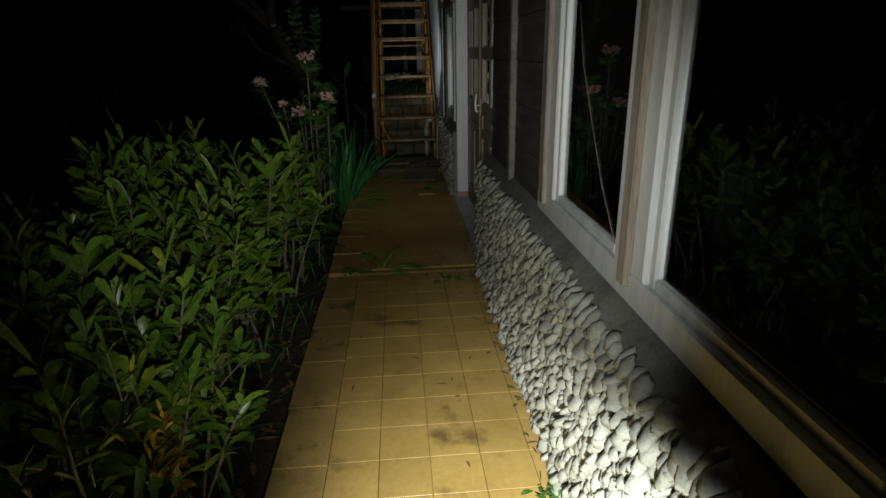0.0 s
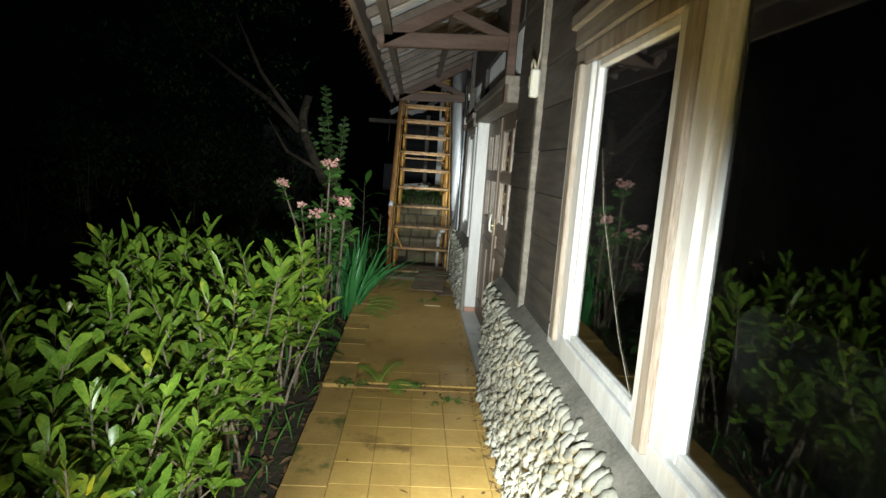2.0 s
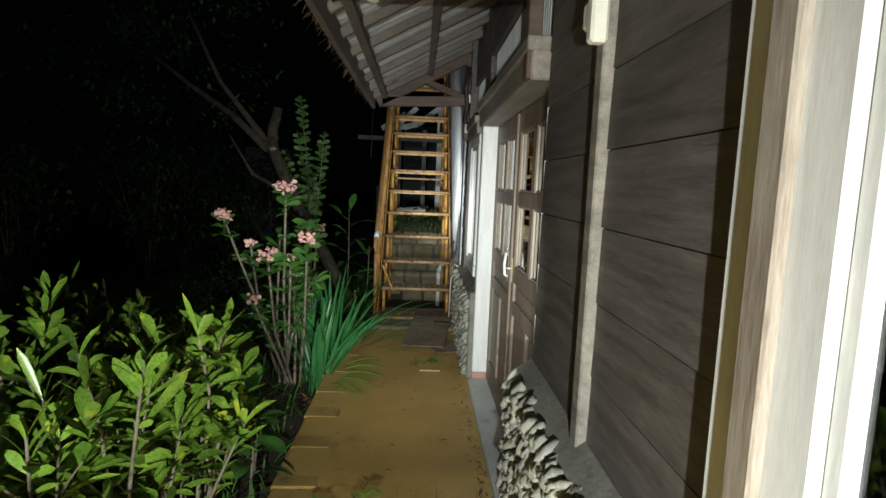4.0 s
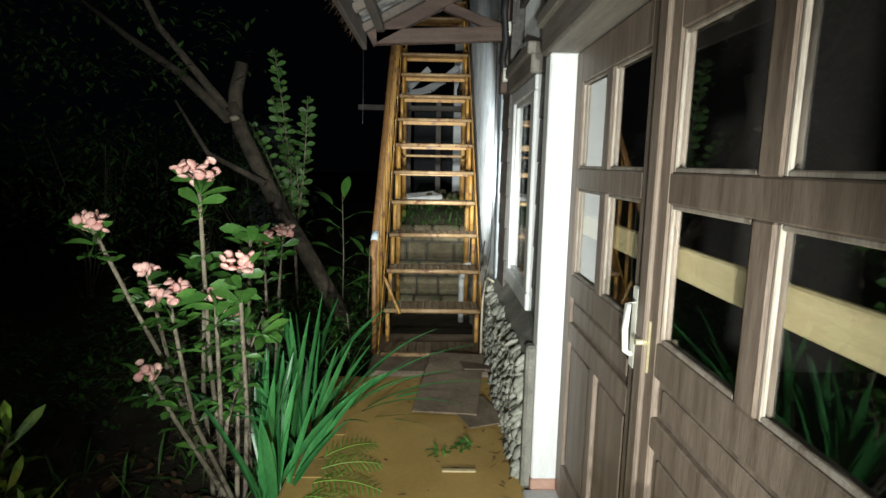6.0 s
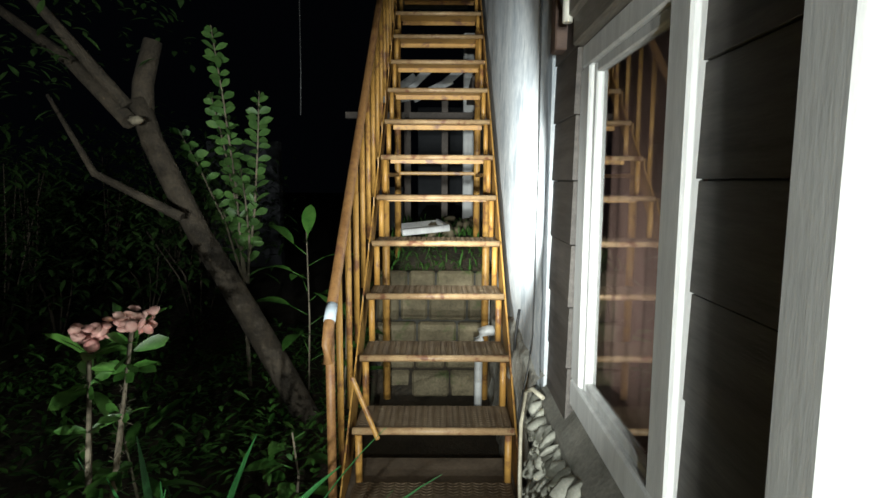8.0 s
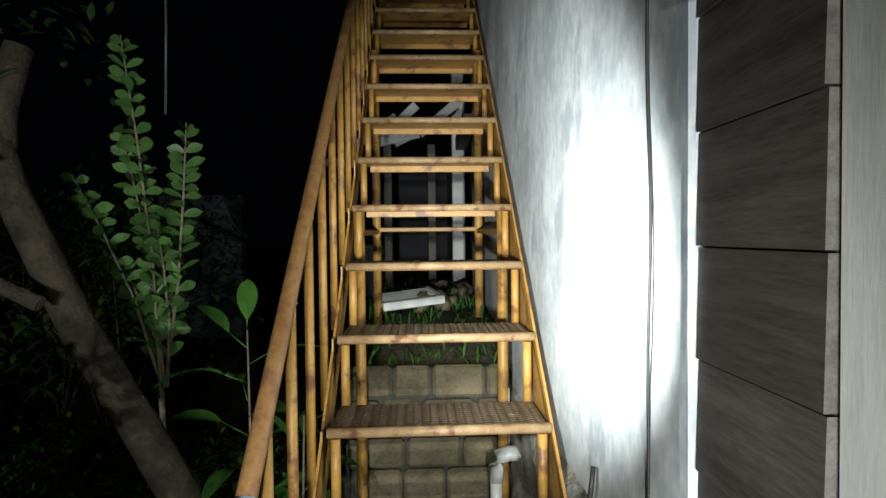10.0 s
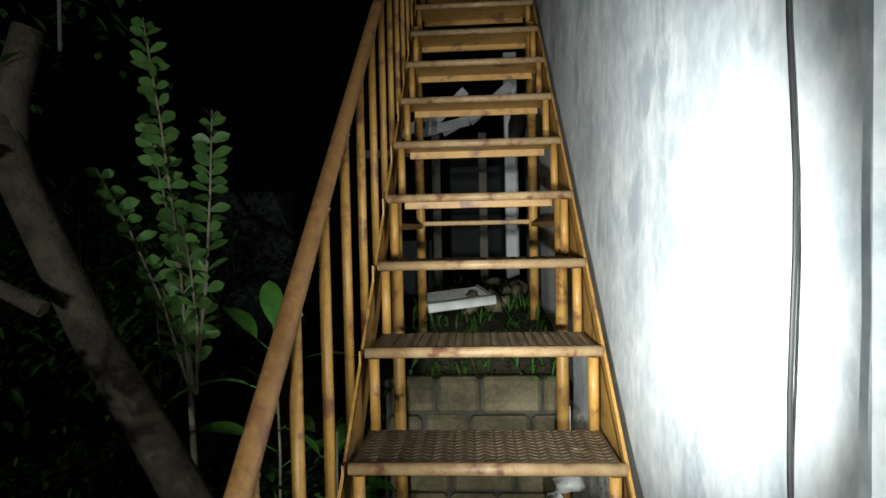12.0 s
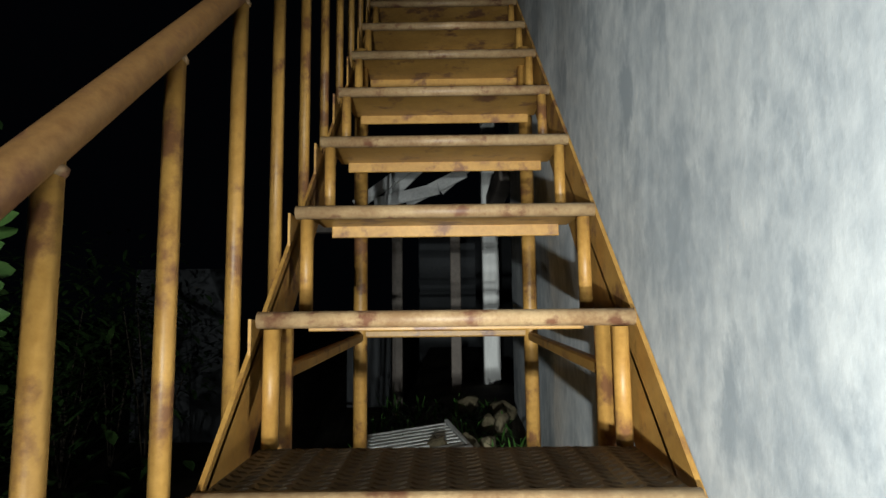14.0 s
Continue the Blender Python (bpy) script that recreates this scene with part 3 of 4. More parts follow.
# corrugated sheets, in panels that run up the slope
for k in range(10):
    y0 = -2.2 + 0.86 * k
    sh = M()
    v, f = [], []
    n = 44
    for i in range(n + 1):
        y = y0 + 0.90 * i / n
        lift = 0.010 * math.sin(2 * math.pi * y / 0.075) + (0.008 if k % 2 else 0)
        for x in (0.06, 0.55, 1.35):
            v.append((x, y, roof_z(x) + 0.085 + lift))
    for i in range(n):
        for j in range(2):
            a = 3 * i + j
            f.append((a, a + 1, a + 4, a + 3))
    sh.add(v, f, True)
    setting("roof_sheet", sh, ROOFING, "pale grey corrugated roofing sheet over the eave", "roof")


def beam(a, b, w, h, material, m=None):
    """A squared beam from a to b, w across and h high."""
    a, b = Vector(a), Vector(b)
    d = (b - a).normalized()
    side = d.cross(Vector((0, 0, 1))) if abs(d.z) < 0.98 else Vector((1, 0, 0))
    side.normalize()
    up = side.cross(d)
    rot = Matrix((d, side, up)).transposed().to_4x4()
    m = m or M()
    m.box(0, (b - a).length, -w / 2, w / 2, -h / 2, h / 2, 0.005, Matrix.Translation(a) @ rot)
    return m


for y in [-2.0 + 0.43 * i for i in range(20)]:
    if y < 6.3:
        setting("rafter", beam((0.10, y, roof_z(0.10) + 0.035), (1.05, y, roof_z(1.05) + 0.035), 0.045, 0.05, RAFTER), RAFTER, "grey wooden rafter under the eave", "rafter")
for x in (0.20, 0.62):
    setting("purlin", beam((x, -2.2, roof_z(x) + 0.0), (x, 6.33, roof_z(x) + 0.0), 0.05, 0.045, RAFTER), RAFTER, "dark wooden purlin along the eave", "purlin")
setting("fascia", beam((0.085, -2.2, roof_z(0.085) + 0.02), (0.085, 6.36, roof_z(0.085) + 0.02), 0.03, 0.13, RAFTER), RAFTER, "weathered fascia board along the roof edge", "fascia")
thatch = M()
for i in range(1100):
    y = R.uniform(-1.5, 6.36)
    thatch.leaf((R.uniform(0.04, 0.09), y, roof_z(0.07) + R.uniform(0.02, 0.12)), (R.uniform(-1, -0.1), R.uniform(-0.5, 0.5), R.uniform(-0.9, 0.5)), R.uniform(0.03, 0.10), R.uniform(0.004, 0.012), 0.6, 2)
solid("roof_litter", thatch, LEAFLITTER, "dry leaves and moss caught along the roof edge", "leaf litter", kind="stuff")


def truss(y):
    t = thing("eave_truss", "dark red wooden bracket truss holding up the eave", "truss", (0.98, y, 2.0), kind="structure")
    part("tie_beam", beam((0.17, y, 2.275), (1.01, y, 2.315), 0.06, 0.09, BEAM), BEAM, t)
    part("top_chord", beam((0.13, y, roof_z(0.13) - 0.025), (1.01, y, roof_z(1.01) - 0.025), 0.06, 0.09, BEAM), BEAM, t)
    part("wall_post", B(0.955, 1.012, y - 0.04, y + 0.04, 1.95, 2.72, 0.005), BEAM, t)
    part("strut", beam((0.60, y, 2.47), (0.98, y, 2.33), 0.045, 0.06, BEAM), BEAM, t)


for y in (0.15, 3.18, 6.26):
    truss(y)

lamp = thing("eave_lamp", "small white lamp holder under the eave, unlit", "lamp", (0.335, 3.27, 2.28))
part("holder", M().tube([(0.335, 3.27, 2.42), (0.335, 3.27, 2.335)], 0.022, 12), PLASTIC, lamp)
part("bulb", M().tube([(0.335, 3.27, 2.335), (0.335, 3.27, 2.315), (0.335, 3.27, 2.29), (0.335, 3.27, 2.265), (0.335, 3.27, 2.252)], 0.033, 14, r1=0.024), BULB, lamp)

sw = thing("junction_box", "cream plastic junction box hanging by a cable", "junction box", (0.99, 2.34, 1.88))
part("box", B(0.955, 1.0, 2.30, 2.345, 1.885, 2.02, 0.008), PLASTIC, sw)
part("plug", B(0.960, 0.995, 2.346, 2.40, 1.93, 2.0, 0.008), PLASTIC, sw)
part("loop_cable", M().tube([(0.975, 2.375, 1.99), (0.97, 2.385, 2.045), (0.965, 2.35, 2.075), (0.97, 2.315, 2.05), (0.975, 2.315, 2.015)], 0.007, 6), PALECABLE, sw)
part("cable", M().tube([(0.985, 2.32, 2.02), (0.99, 2.30, 2.10), (0.995, 2.33, 2.3), (0.99, 2.31, 2.72)], 0.006, 6), PALECABLE, sw)
meter = thing("wall_meter", "dark cable bundle with a white insulator by the window head", "cable bundle", (0.99, 6.12, 2.15))
part("thick_cable", M().tube([(0.97, 6.12, 2.6), (0.95, 6.10, 2.4), (0.97, 6.14, 2.25), (0.95, 6.12, 2.12), (0.98, 6.10, 2.02)], 0.022, 7), CABLE, meter)
part("insulator", M().tube([(0.965, 6.09, 2.08), (0.965, 6.09, 2.0)], 0.016, 8), PLASTIC, meter)
part("socket", B(0.95, 1.0, 6.13, 6.18, 2.28, 2.36, 0.006), PLASTIC, meter)

wc = M()
wc.tube([(0.961, 6.535 + 0.012 * math.sin(z * 3.1) + 0.006 * math.sin(z * 11), z) for z in [4.0 - 0.1 * i for i in range(32)]] + [(0.945, 6.50, 0.83), (0.925, 6.44, 0.76), (0.90, 6.46, 0.6), (0.90, 6.42, 0.3), (0.905, 6.40, 0.14)], 0.0036, 6)
solid("wall_cable", wc, CABLE, "black cable running loosely down the plastered wall", "cable")
solid("wall_cable", M().tube([(0.95, 6.86, 0.92), (0.94, 6.85, 0.86), (0.935, 6.87, 0.78), (0.93, 6.86, 0.72)], 0.007, 6), CABLE, "short black cable stub poking from the wall", "cable")
solid("loose_hose", M().tube([(0.96, 6.28, 0.72), (0.93, 6.33, 0.735), (0.915, 6.40, 0.70), (0.905, 6.44, 0.55), (0.90, 6.40, 0.35), (0.89, 6.30, 0.15), (0.88, 6.22, 0.11)], 0.009, 7), PALECABLE, "pale hose drooping along the wall foot", "hose")
solid("hanging_cable", M().tube([(0.08, 6.35, 2.3), (0.075, 6.36, 1.9), (0.07, 6.362, 1.75)], 0.0022, 5), CABLE, "thin cable hanging from the roof corner", "cable")

# ---- steel stairs ----
SY, SZ, RUN, RISE, SX0, SX1 = 6.423, 0.161, 0.2548, 0.2537, 0.195, 0.905
STEPS = 16


def nose(y):
    return SZ + (y - SY) / RUN * RISE


setting("stair_plinth", B(0.12, 0.955, 6.12, 6.95, -0.2, 0.140, 0.015), BOARD, "low cement plinth under the foot of the stairs", "plinth")
stairs = thing("stairs", "steep open steel stairs in worn yellow paint", "stairs", (0.55, 6.45, 0.141))

tread_m = M().box(SX0, SX1, 0.0, 0.255, -0.008, 0.0, 0.002)
studs = M()
for i in range(24):
    for j in range(11):
        cx, cy = SX0 + 0.02 + i * 0.0292, 0.02 + j * 0.0222
        ang = radians(32 if i % 2 else -32)
        c, sn = math.cos(ang), math.sin(ang)
        q = [(cx + c * a - sn * b, cy + sn * a + c * b, z) for z, k in ((0.0, 1.0), (0.0024, 0.6)) for a, b in ((-0.0165 * k, 0), (0, -0.0052 * k), (0.0165 * k, 0), (0, 0.0052 * k))]
        studs.add(q, [(4, 5, 6, 7), (0, 1, 5, 4), (1, 2, 6, 5), (2, 3, 7, 6), (3, 0, 4, 7)])
soffit_m = M().box(SX0 + 0.004, SX1 - 0.004, 0.004, 0.25, -0.013, -0.0085, 0.001)
nose_m = M().tube([(SX0 - 0.008, 0, -0.012), (SX1 + 0.008, 0, -0.012)], 0.017, 10)
rear_m = M().box(SX0 + 0.03, SX1 - 0.03, 0.235, 0.243, -0.045, -0.009, 0.002)
post_m = M().tube([(0, 0.004, -0.03), (0, 0.004, -RISE)], 0.0165, 9)
gusset_m = M().add([(0, 0.02, -0.03), (0, 0.07, -0.03), (0, 0.02, -0.10), (0.005, 0.02, -0.03), (0.005, 0.07, -0.03), (0.005, 0.02, -0.10)], [(0, 1, 2), (5, 4, 3), (0, 3, 4, 1), (1, 4, 5, 2), (2, 5, 3, 0)])
shared = {}


def put(name, m, material, parent, at):
    if name not in shared:
        shared[name] = m.mesh(name, material)
    ob = new(name, shared[name])
    ob.parent = parent
    ob.location = at
    if parent.type == "EMPTY":
        ob.matrix_parent_inverse = Matrix.Translation(-parent.location)
    return ob


for k in range(STEPS):
    y, z = SY + RUN * k, SZ + RISE * k
    tr = put("tread", tread_m, TREAD, stairs, (0, y, z))
    put("checker_studs", studs, TREAD, tr, (0, 0, 0))
    put("soffit", soffit_m, STEEL, tr, (0, 0, 0))
    put("nosing", nose_m, NOSING, tr, (0, 0, 0))
    put("rear_angle", rear_m, STEEL, tr, (0, 0, 0))
    for x in (SX0 + 0.018, SX1 - 0.018):
        if k:
            put("riser_post", post_m, STEEL, stairs, (x, y, z))
            put("gusset", gusset_m, STEEL, stairs, (x - 0.0025, y, z))
web_m = M()
v = [(xx, yy, zz) for xx in (SX0 - 0.032, SX0 - 0.026) for yy, zz in ((0.012, -0.01), (0.012, -0.20), (0.17, -0.03))]
web_m.add(v, [(0, 1, 2), (5, 4, 3), (0, 3, 4, 1), (1, 4, 5, 2), (2, 5, 3, 0)])
for k in range(1, STEPS):
    put("web_plate", web_m, STEEL, stairs, (0, SY + RUN * k, SZ + RISE * k))
for x in (SX0 - 0.035, SX1 + 0.012):
    st = M()
    y0, y1 = SY - 0.02, SY + RUN * STEPS
    v = []
    for xx in (x, x + 0.009):
        drop = 0.21 if x < 0.5 else 0.03
        v += [(xx, y0, nose(y0) - min(drop, 0.02)), (xx, y1, nose(y1) - drop), (xx, y1, nose(y1) - 0.30), (xx, y0 + 0.33, nose(y0 + 0.33) - 0.30), (xx, y0, 0.141)]
    st.add(v, [(0, 1, 2, 3, 4), (9, 8, 7, 6, 5), (0, 5, 6, 1), (1, 6, 7, 2), (2, 7, 8, 3), (3, 8, 9, 4), (4, 9, 5, 0)])
    part("stringer", st, STEEL, stairs)
RX = 0.135


def rail_z(y):
    return 0.95 + 0.945 * (y - 6.47)


rail_pts = [(RX, 6.418, rail_z(6.418) - 0.10), (RX, 6.43, rail_z(6.43) - 0.04), (RX, 6.47, rail_z(6.47))] + [(RX, y, rail_z(y)) for y in (7.0, 8.0, 9.0, 10.6)]
rail = part("handrail", M().tube(rail_pts, 0.023, 12), RAILPAINT, stairs, "rust-worn handrail pipe with a bent end")
part("tape", M().tube([(RX, 6.475, rail_z(6.475)), (RX, 6.535, rail_z(6.535))], 0.0245, 12), TAPE, rail, "strip of pale blue tape")
for k in range(1, STEPS):
    y, z = SY + RUN * k, SZ + RISE * k
    b = part("baluster", M().tube([(RX, y + 0.004, z - 0.27 if k > 1 else 0.141), (RX, y + 0.004, rail_z(y) - 0.012)], 0.0155, 9), STEEL, stairs)
    part("weld", M().blob((RX, y + 0.004, rail_z(y) - 0.026), (0.019, 0.019, 0.012), 8, 4, jit=0.1, rnd=R), NOSING, b)
part("newel", M().tube([(RX, 6.475, 0.141), (RX, 6.475, rail_z(6.475))], 0.019, 9), RAILPAINT, stairs)
part("brace", beam((0.19, 6.66, 0.66), (0.31, 6.60, 0.40), 0.02, 0.02, STEEL), STEEL, stairs)
for x in (0.205, 0.885):
    part("column", M().tube([(x, 8.04, 0.0), (x, 8.04, 1.66)], 0.026, 10), STEEL, stairs)
    part("column", M().tube([(x, 9.10, 0.75), (x, 9.10, nose(9.10) - 0.06)], 0.028, 10), STEEL, stairs)
    part("side_bar", beam((x, 8.065, 1.56), (x, 9.07, 1.57), 0.03, 0.03, STEEL), STEEL, stairs)
part("cross_bar", beam((0.21, 9.10, 1.585), (0.88, 9.10, 1.585), 0.028, 0.028, STEEL), STEEL, stairs)
setting("landing", B(-0.3, 0.96, SY + RUN * STEPS, 13.0, nose(SY + RUN * STEPS) - 0.12, nose(SY + RUN * STEPS) - 0.02), CEMENT, "dark landing at the top of the stairs", "landing")

bd = M()
bd.box(-0.185, 0.185, -0.365, 0.365, -0.006, 0.006, 0.002, pose(0.675, 5.93, 0.160, 7.2, -1, -8.5))
solid("loose_board", bd, BOARD, "dirty sheet of plywood leaning on the plinth", "board")
bd = M()
bd.box(-0.11, 0.13, -0.16, 0.16, -0.004, 0.004, 0.002, pose(0.80, 5.60, 0.112, 3, 1, 22))
solid("loose_board", bd, BOARD, "broken scrap of plywood on the walkway", "board")
bd = M()
bd.box(-0.10, 0.08, -0.13, 0.13, -0.004, 0.004, 0.002, pose(0.84, 6.14, 0.195, -4, 3, 8))
solid("loose_board", bd, BOARD, "small sheet of plywood lying on the plinth", "board")
solid("wood_sliver", B(0.60, 0.76, 5.02, 5.045, 0.083, 0.092, 0.003), PALEWOOD, "thin sliver of wood on the tiles", "stick")

# ---- behind the stairs ----
blk = thing("wall_retaining", "low retaining wall of mossy stone blocks behind the stairs", "wall", (0.3, 8.25, -0.1), kind="structure")
part("core", B(0.10, 0.95, 8.24, 8.34, -0.2, 0.86, 0.01), MORTAR, blk)
z = -0.06
while z < 0.78:
    x, h = 0.10 + R.uniform(0, 0.05), R.uniform(0.16, 0.22)
    while x < 0.90:
        w = min(R.uniform(0.16, 0.32), 0.945 - x)
        part("stone_block", B(x, x + w - 0.014, 8.205 + R.uniform(-0.015, 0.015), 8.26, z, z + h - 0.014, 0.016), BLOCK, blk)
        x += w
    z += h
pipe = thing("waste_pipe", "white plastic waste pipe with an elbow at the wall", "pipe", (0.86, 8.0, 0.0))
part("upright", M().tube([(0.84, 7.98, -0.06), (0.84, 7.98, 0.42)], 0.028, 12), PVC, pipe)
part("elbow", M().tube([(0.84, 7.98, 0.38), (0.84, 7.98, 0.45), (0.855, 7.98, 0.495), (0.90, 7.98, 0.51), (0.955, 7.98, 0.51)], 0.036, 12), PVC, pipe)
part("vent", M().tube([(0.90, 8.05, 0.45), (0.90, 8.05, 0.80)], 0.018, 10), PVC, pipe)

rack = thing("slatted_rack", "broken white slatted rack lying on rubble", "rack", (0.35, 9.15, 0.98))
rm = pose(0.40, 9.25, 1.12, 4, -5, 14)
for a in range(9):
    part("slat", M().box(-0.19, 0.19, -0.17 + a * 0.042, -0.155 + a * 0.042, 0, 0.012, 0.002, rm), WHITE_PAINT, rack)
part("front_bar", M().box(-0.21, 0.21, -0.215, -0.175, -0.035, 0.02, 0.004, rm), WHITE_PAINT, rack)
for xx in (-0.21, 0.195):
    part("side_bar", M().box(xx, xx + 0.018, -0.174, 0.22, -0.02, 0.014, 0.002, rm), WHITE_PAINT, rack)
for i in range(7):
    x, y, r = R.uniform(0.45, 0.9), R.uniform(9.2, 10.4), R.uniform(0.05, 0.10)
    mm = M().blob((x, y, ground_height(x, y) + r * 0.45), (r, r * R.uniform(0.6, 1), r * R.uniform(0.5, 0.8)), 7, 4, Euler((R.random() * 3, R.random() * 3, 0)).to_matrix(), 0.15, R)
    solid("rubble_stone", mm, BLOCK, "rough piece of rubble on the bank", "stone", "rubble behind the stairs")
setting("wall_far_post", B(0.86, 1.0, 11.6, 11.75, 0.6, 3.4, 0.01), WHITE_PAINT, "pale painted post of a far opening", "post")
setting("wall_far_post", B(0.90, 1.02, 10.4, 12.4, 2.5, 2.65, 0.01), RAFTER, "dark lintel over a far opening", "lintel")
setting("wall_far", B(0.1, 1.8, 15.6, 15.75, 0.0, 3.0, 0.01), FARWALL, "far wall of an outbuilding, night darkness in its colour", "wall")
shed = thing("shed_frame", "rough timber frame with loose roofing sheets", "shed frame", (0.2, 11.2, 0.9))
part("post", B(0.12, 0.20, 11.2, 11.28, 0.7, 2.5, 0.006), RAFTER, shed)
part("post", B(0.58, 0.66, 11.2, 11.28, 0.7, 2.5, 0.006), RAFTER, shed)
part("beam", B(-0.6, 1.0, 11.19, 11.29, 2.28, 2.36, 0.006), RAFTER, shed)
for i, (px, pz, tilt) in enumerate(((0.05, 2.62, 58), (0.28, 2.70, 49), (0.47, 2.60, 66), (0.70, 2.74, 52), (0.25, 2.52, 80))):
    part("sheet", M().box(-0.045, 0.045, -0.01, 0.01, -0.26, 0.26, 0.003, pose(px, 11.1 - 0.03 * i, pz, 14, tilt, 0)), ROOFING, shed)
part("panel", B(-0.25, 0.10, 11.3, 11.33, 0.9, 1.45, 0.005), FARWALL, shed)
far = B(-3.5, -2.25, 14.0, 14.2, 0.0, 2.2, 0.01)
setting("wall_garden", far, FARWALL, "far garden wall, night darkness in its colour", "wall")

# ---- plants ----


def way(az, el):
    return Vector((math.cos(az) * math.cos(el), math.sin(az) * math.cos(el), math.sin(el)))


def croton(name, label, seed, yellow=False):
    """A croton bush at the origin: bare grey stems below, long upturned leaves in whorls above."""
    r = random.Random(seed)
    t = thing(name, label, "bush", group="croton hedge")
    stems, leaves = M(), M()
    for i in range(10):
        az, h = r.uniform(0, 6.28), r.uniform(0.62, 1.02)
        lean = r.uniform(0.05, 0.34)
        b = Vector((r.uniform(-0.10, 0.10), r.uniform(-0.10, 0.10), -0.04))
        pts = [b + Vector((math.cos(az) * lean * k ** 1.4, math.sin(az) * lean * k ** 1.4, h * k)) + Vector((r.uniform(-0.015, 0.015), r.uniform(-0.015, 0.015), 0)) for k in (0, 0.25, 0.5, 0.75, 1)]
        stems.tube(pts, 0.011, 6, r1=0.004)
        for side in range(2):
            q = pts[2 + side]
            e = q + way(r.uniform(0, 6.28), r.uniform(0.4, 1.0)) * r.uniform(0.12, 0.26)
            stems.tube([q, (q + e) / 2 + Vector((0, 0, 0.01)), e], 0.005, 5, r1=0.003)
            for j in range(11):
                d = way(r.uniform(0, 6.28), r.uniform(0.15, 1.2))
                leaves.leaf(e - Vector((0, 0, r.uniform(0, 0.06))), d, r.uniform(0.07, 0.14), r.uniform(0.030, 0.054), r.uniform(0.1, 0.6), 5, 0.2, r.uniform(0.6, 0.78), r.uniform(-0.5, 0.5))
        for j in range(24):
            k = 0.60 + 0.42 * (j / 24)
            a, c = pts[min(3, int(k * 4))], pts[min(4, int(k * 4) + 1)]
            p = a.lerp(c, (k * 4) % 1 if k < 1 else 1)
            d = way(j * 2.4 + r.uniform(-0.3, 0.3), 0.15 + 0.95 * (j / 24) + r.uniform(-0.2, 0.3))
            leaves.leaf(p, d, r.choice((0.06, 0.08, 0.11, 0.14, 0.20)) * r.uniform(0.85, 1.15), r.uniform(0.020, 0.048), r.uniform(0.0, 1.1), 5, 0.2, r.uniform(0.6, 0.78), r.uniform(-1.2, 1.2))
    for j in range(12):
        p = Vector((r.uniform(-0.2, 0.2), r.uniform(-0.2, 0.2), r.uniform(0.02, 0.4)))
        leaves.leaf(p, way(r.uniform(0, 6.28), r.uniform(0.2, 1.2)), r.uniform(0.10, 0.22), r.uniform(0.010, 0.022), 0.8, 4)
    part("branchwork", stems, STEMS, t)
    part("foliage", leaves, YELLOWLEAF if yellow else CROTON, t)
    return t


bushes = [croton("croton_bush", "leafy croton bush with long yellow-green leaves", 20 + i) for i in range(5)]
spots = []
for row, (x, n, y0) in enumerate(((-0.47, 8, 0.62), (-0.95, 8, 0.40), (-1.45, 7, 0.6), (-2.05, 7, 0.7))):
    for i in range(n):
        spots.append((x + R.uniform(-0.10, 0.08), y0 + i * 0.37 + R.uniform(-0.08, 0.08), R.uniform(0.86, 1.08) * (0.80 + 0.11 * i / 2.6 if row < 2 else 0.78)))
for i, (x, y, sc) in enumerate(spots):
    m = pose(x, y, ground_height(x, y), R.uniform(-4, 4), R.uniform(-5, 3), R.uniform(0, 360))
    if i < 5:
        ob = bushes[i]
        ob.matrix_basis = m @ Matrix.Diagonal((sc, sc, sc, 1))
    else:
        ob = copy_thing(bushes[i % 5], m)
        ob.scale = (sc, sc, sc)
for x, y, sc in ((-0.78, 4.0, 0.74), (-1.05, 4.2, 0.86), (-1.35, 3.9, 0.95), (-0.62, 3.55, 0.7)):
    ob = copy_thing(bushes[2], pose(x, y, -0.05, 0, 0, R.uniform(0, 360)))
    ob.scale = (sc, sc, sc)
yb = croton("croton_bush", "small croton shoot with bright yellow leaves", 77, True)
yb.matrix_basis = pose(-0.42, 0.98, -0.05) @ Matrix.Diagonal((0.42, 0.42, 0.5, 1))


def strap_clump(x, y, n, lo, hi, seed, label, wide=0.044, lean=(0.75, 1.45), bias=(0, 0)):
    r = random.Random(seed)
    z = ground_height(x, y)
    t = thing("strap_lily", label, "lily plant", (x, y, z), "lilies by the walkway")
    for i in range(n):
        m = M()
        a = r.uniform(0, 6.28)
        d = way(a, r.uniform(*lean)) + Vector((bias[0], bias[1], 0))
        m.leaf((x + r.uniform(-0.05, 0.05), y + r.uniform(-0.07, 0.07), z - 0.01), d, r.uniform(lo, hi) * 1.28, wide * r.uniform(0.7, 1.15), r.uniform(0.2, 1.0), 9, 0.35, 0.4, r.uniform(-0.8, 0.8))
        part("leaf", m, LILY, t)


strap_clump(-0.17, 4.92, 22, 0.4, 0.66, 1, "clump of upright dark green strap leaves", lean=(1.0, 1.5))
strap_clump(-0.12, 5.32, 26, 0.42, 0.74, 2, "clump of upright dark green strap leaves", lean=(0.95, 1.5))
strap_clump(-0.32, 5.20, 14, 0.4, 0.62, 3, "clump of upright dark green strap leaves", lean=(1.0, 1.5))
strap_clump(-0.24, 5.86, 12, 0.42, 0.66, 6, "clump of upright dark green strap leaves", lean=(0.95, 1.45))
strap_clump(-0.05, 5.75, 26, 0.45, 0.85, 4, "tuft of thin pale grass arching over the walkway", 0.013, (0.5, 1.3), (0.35, 0))


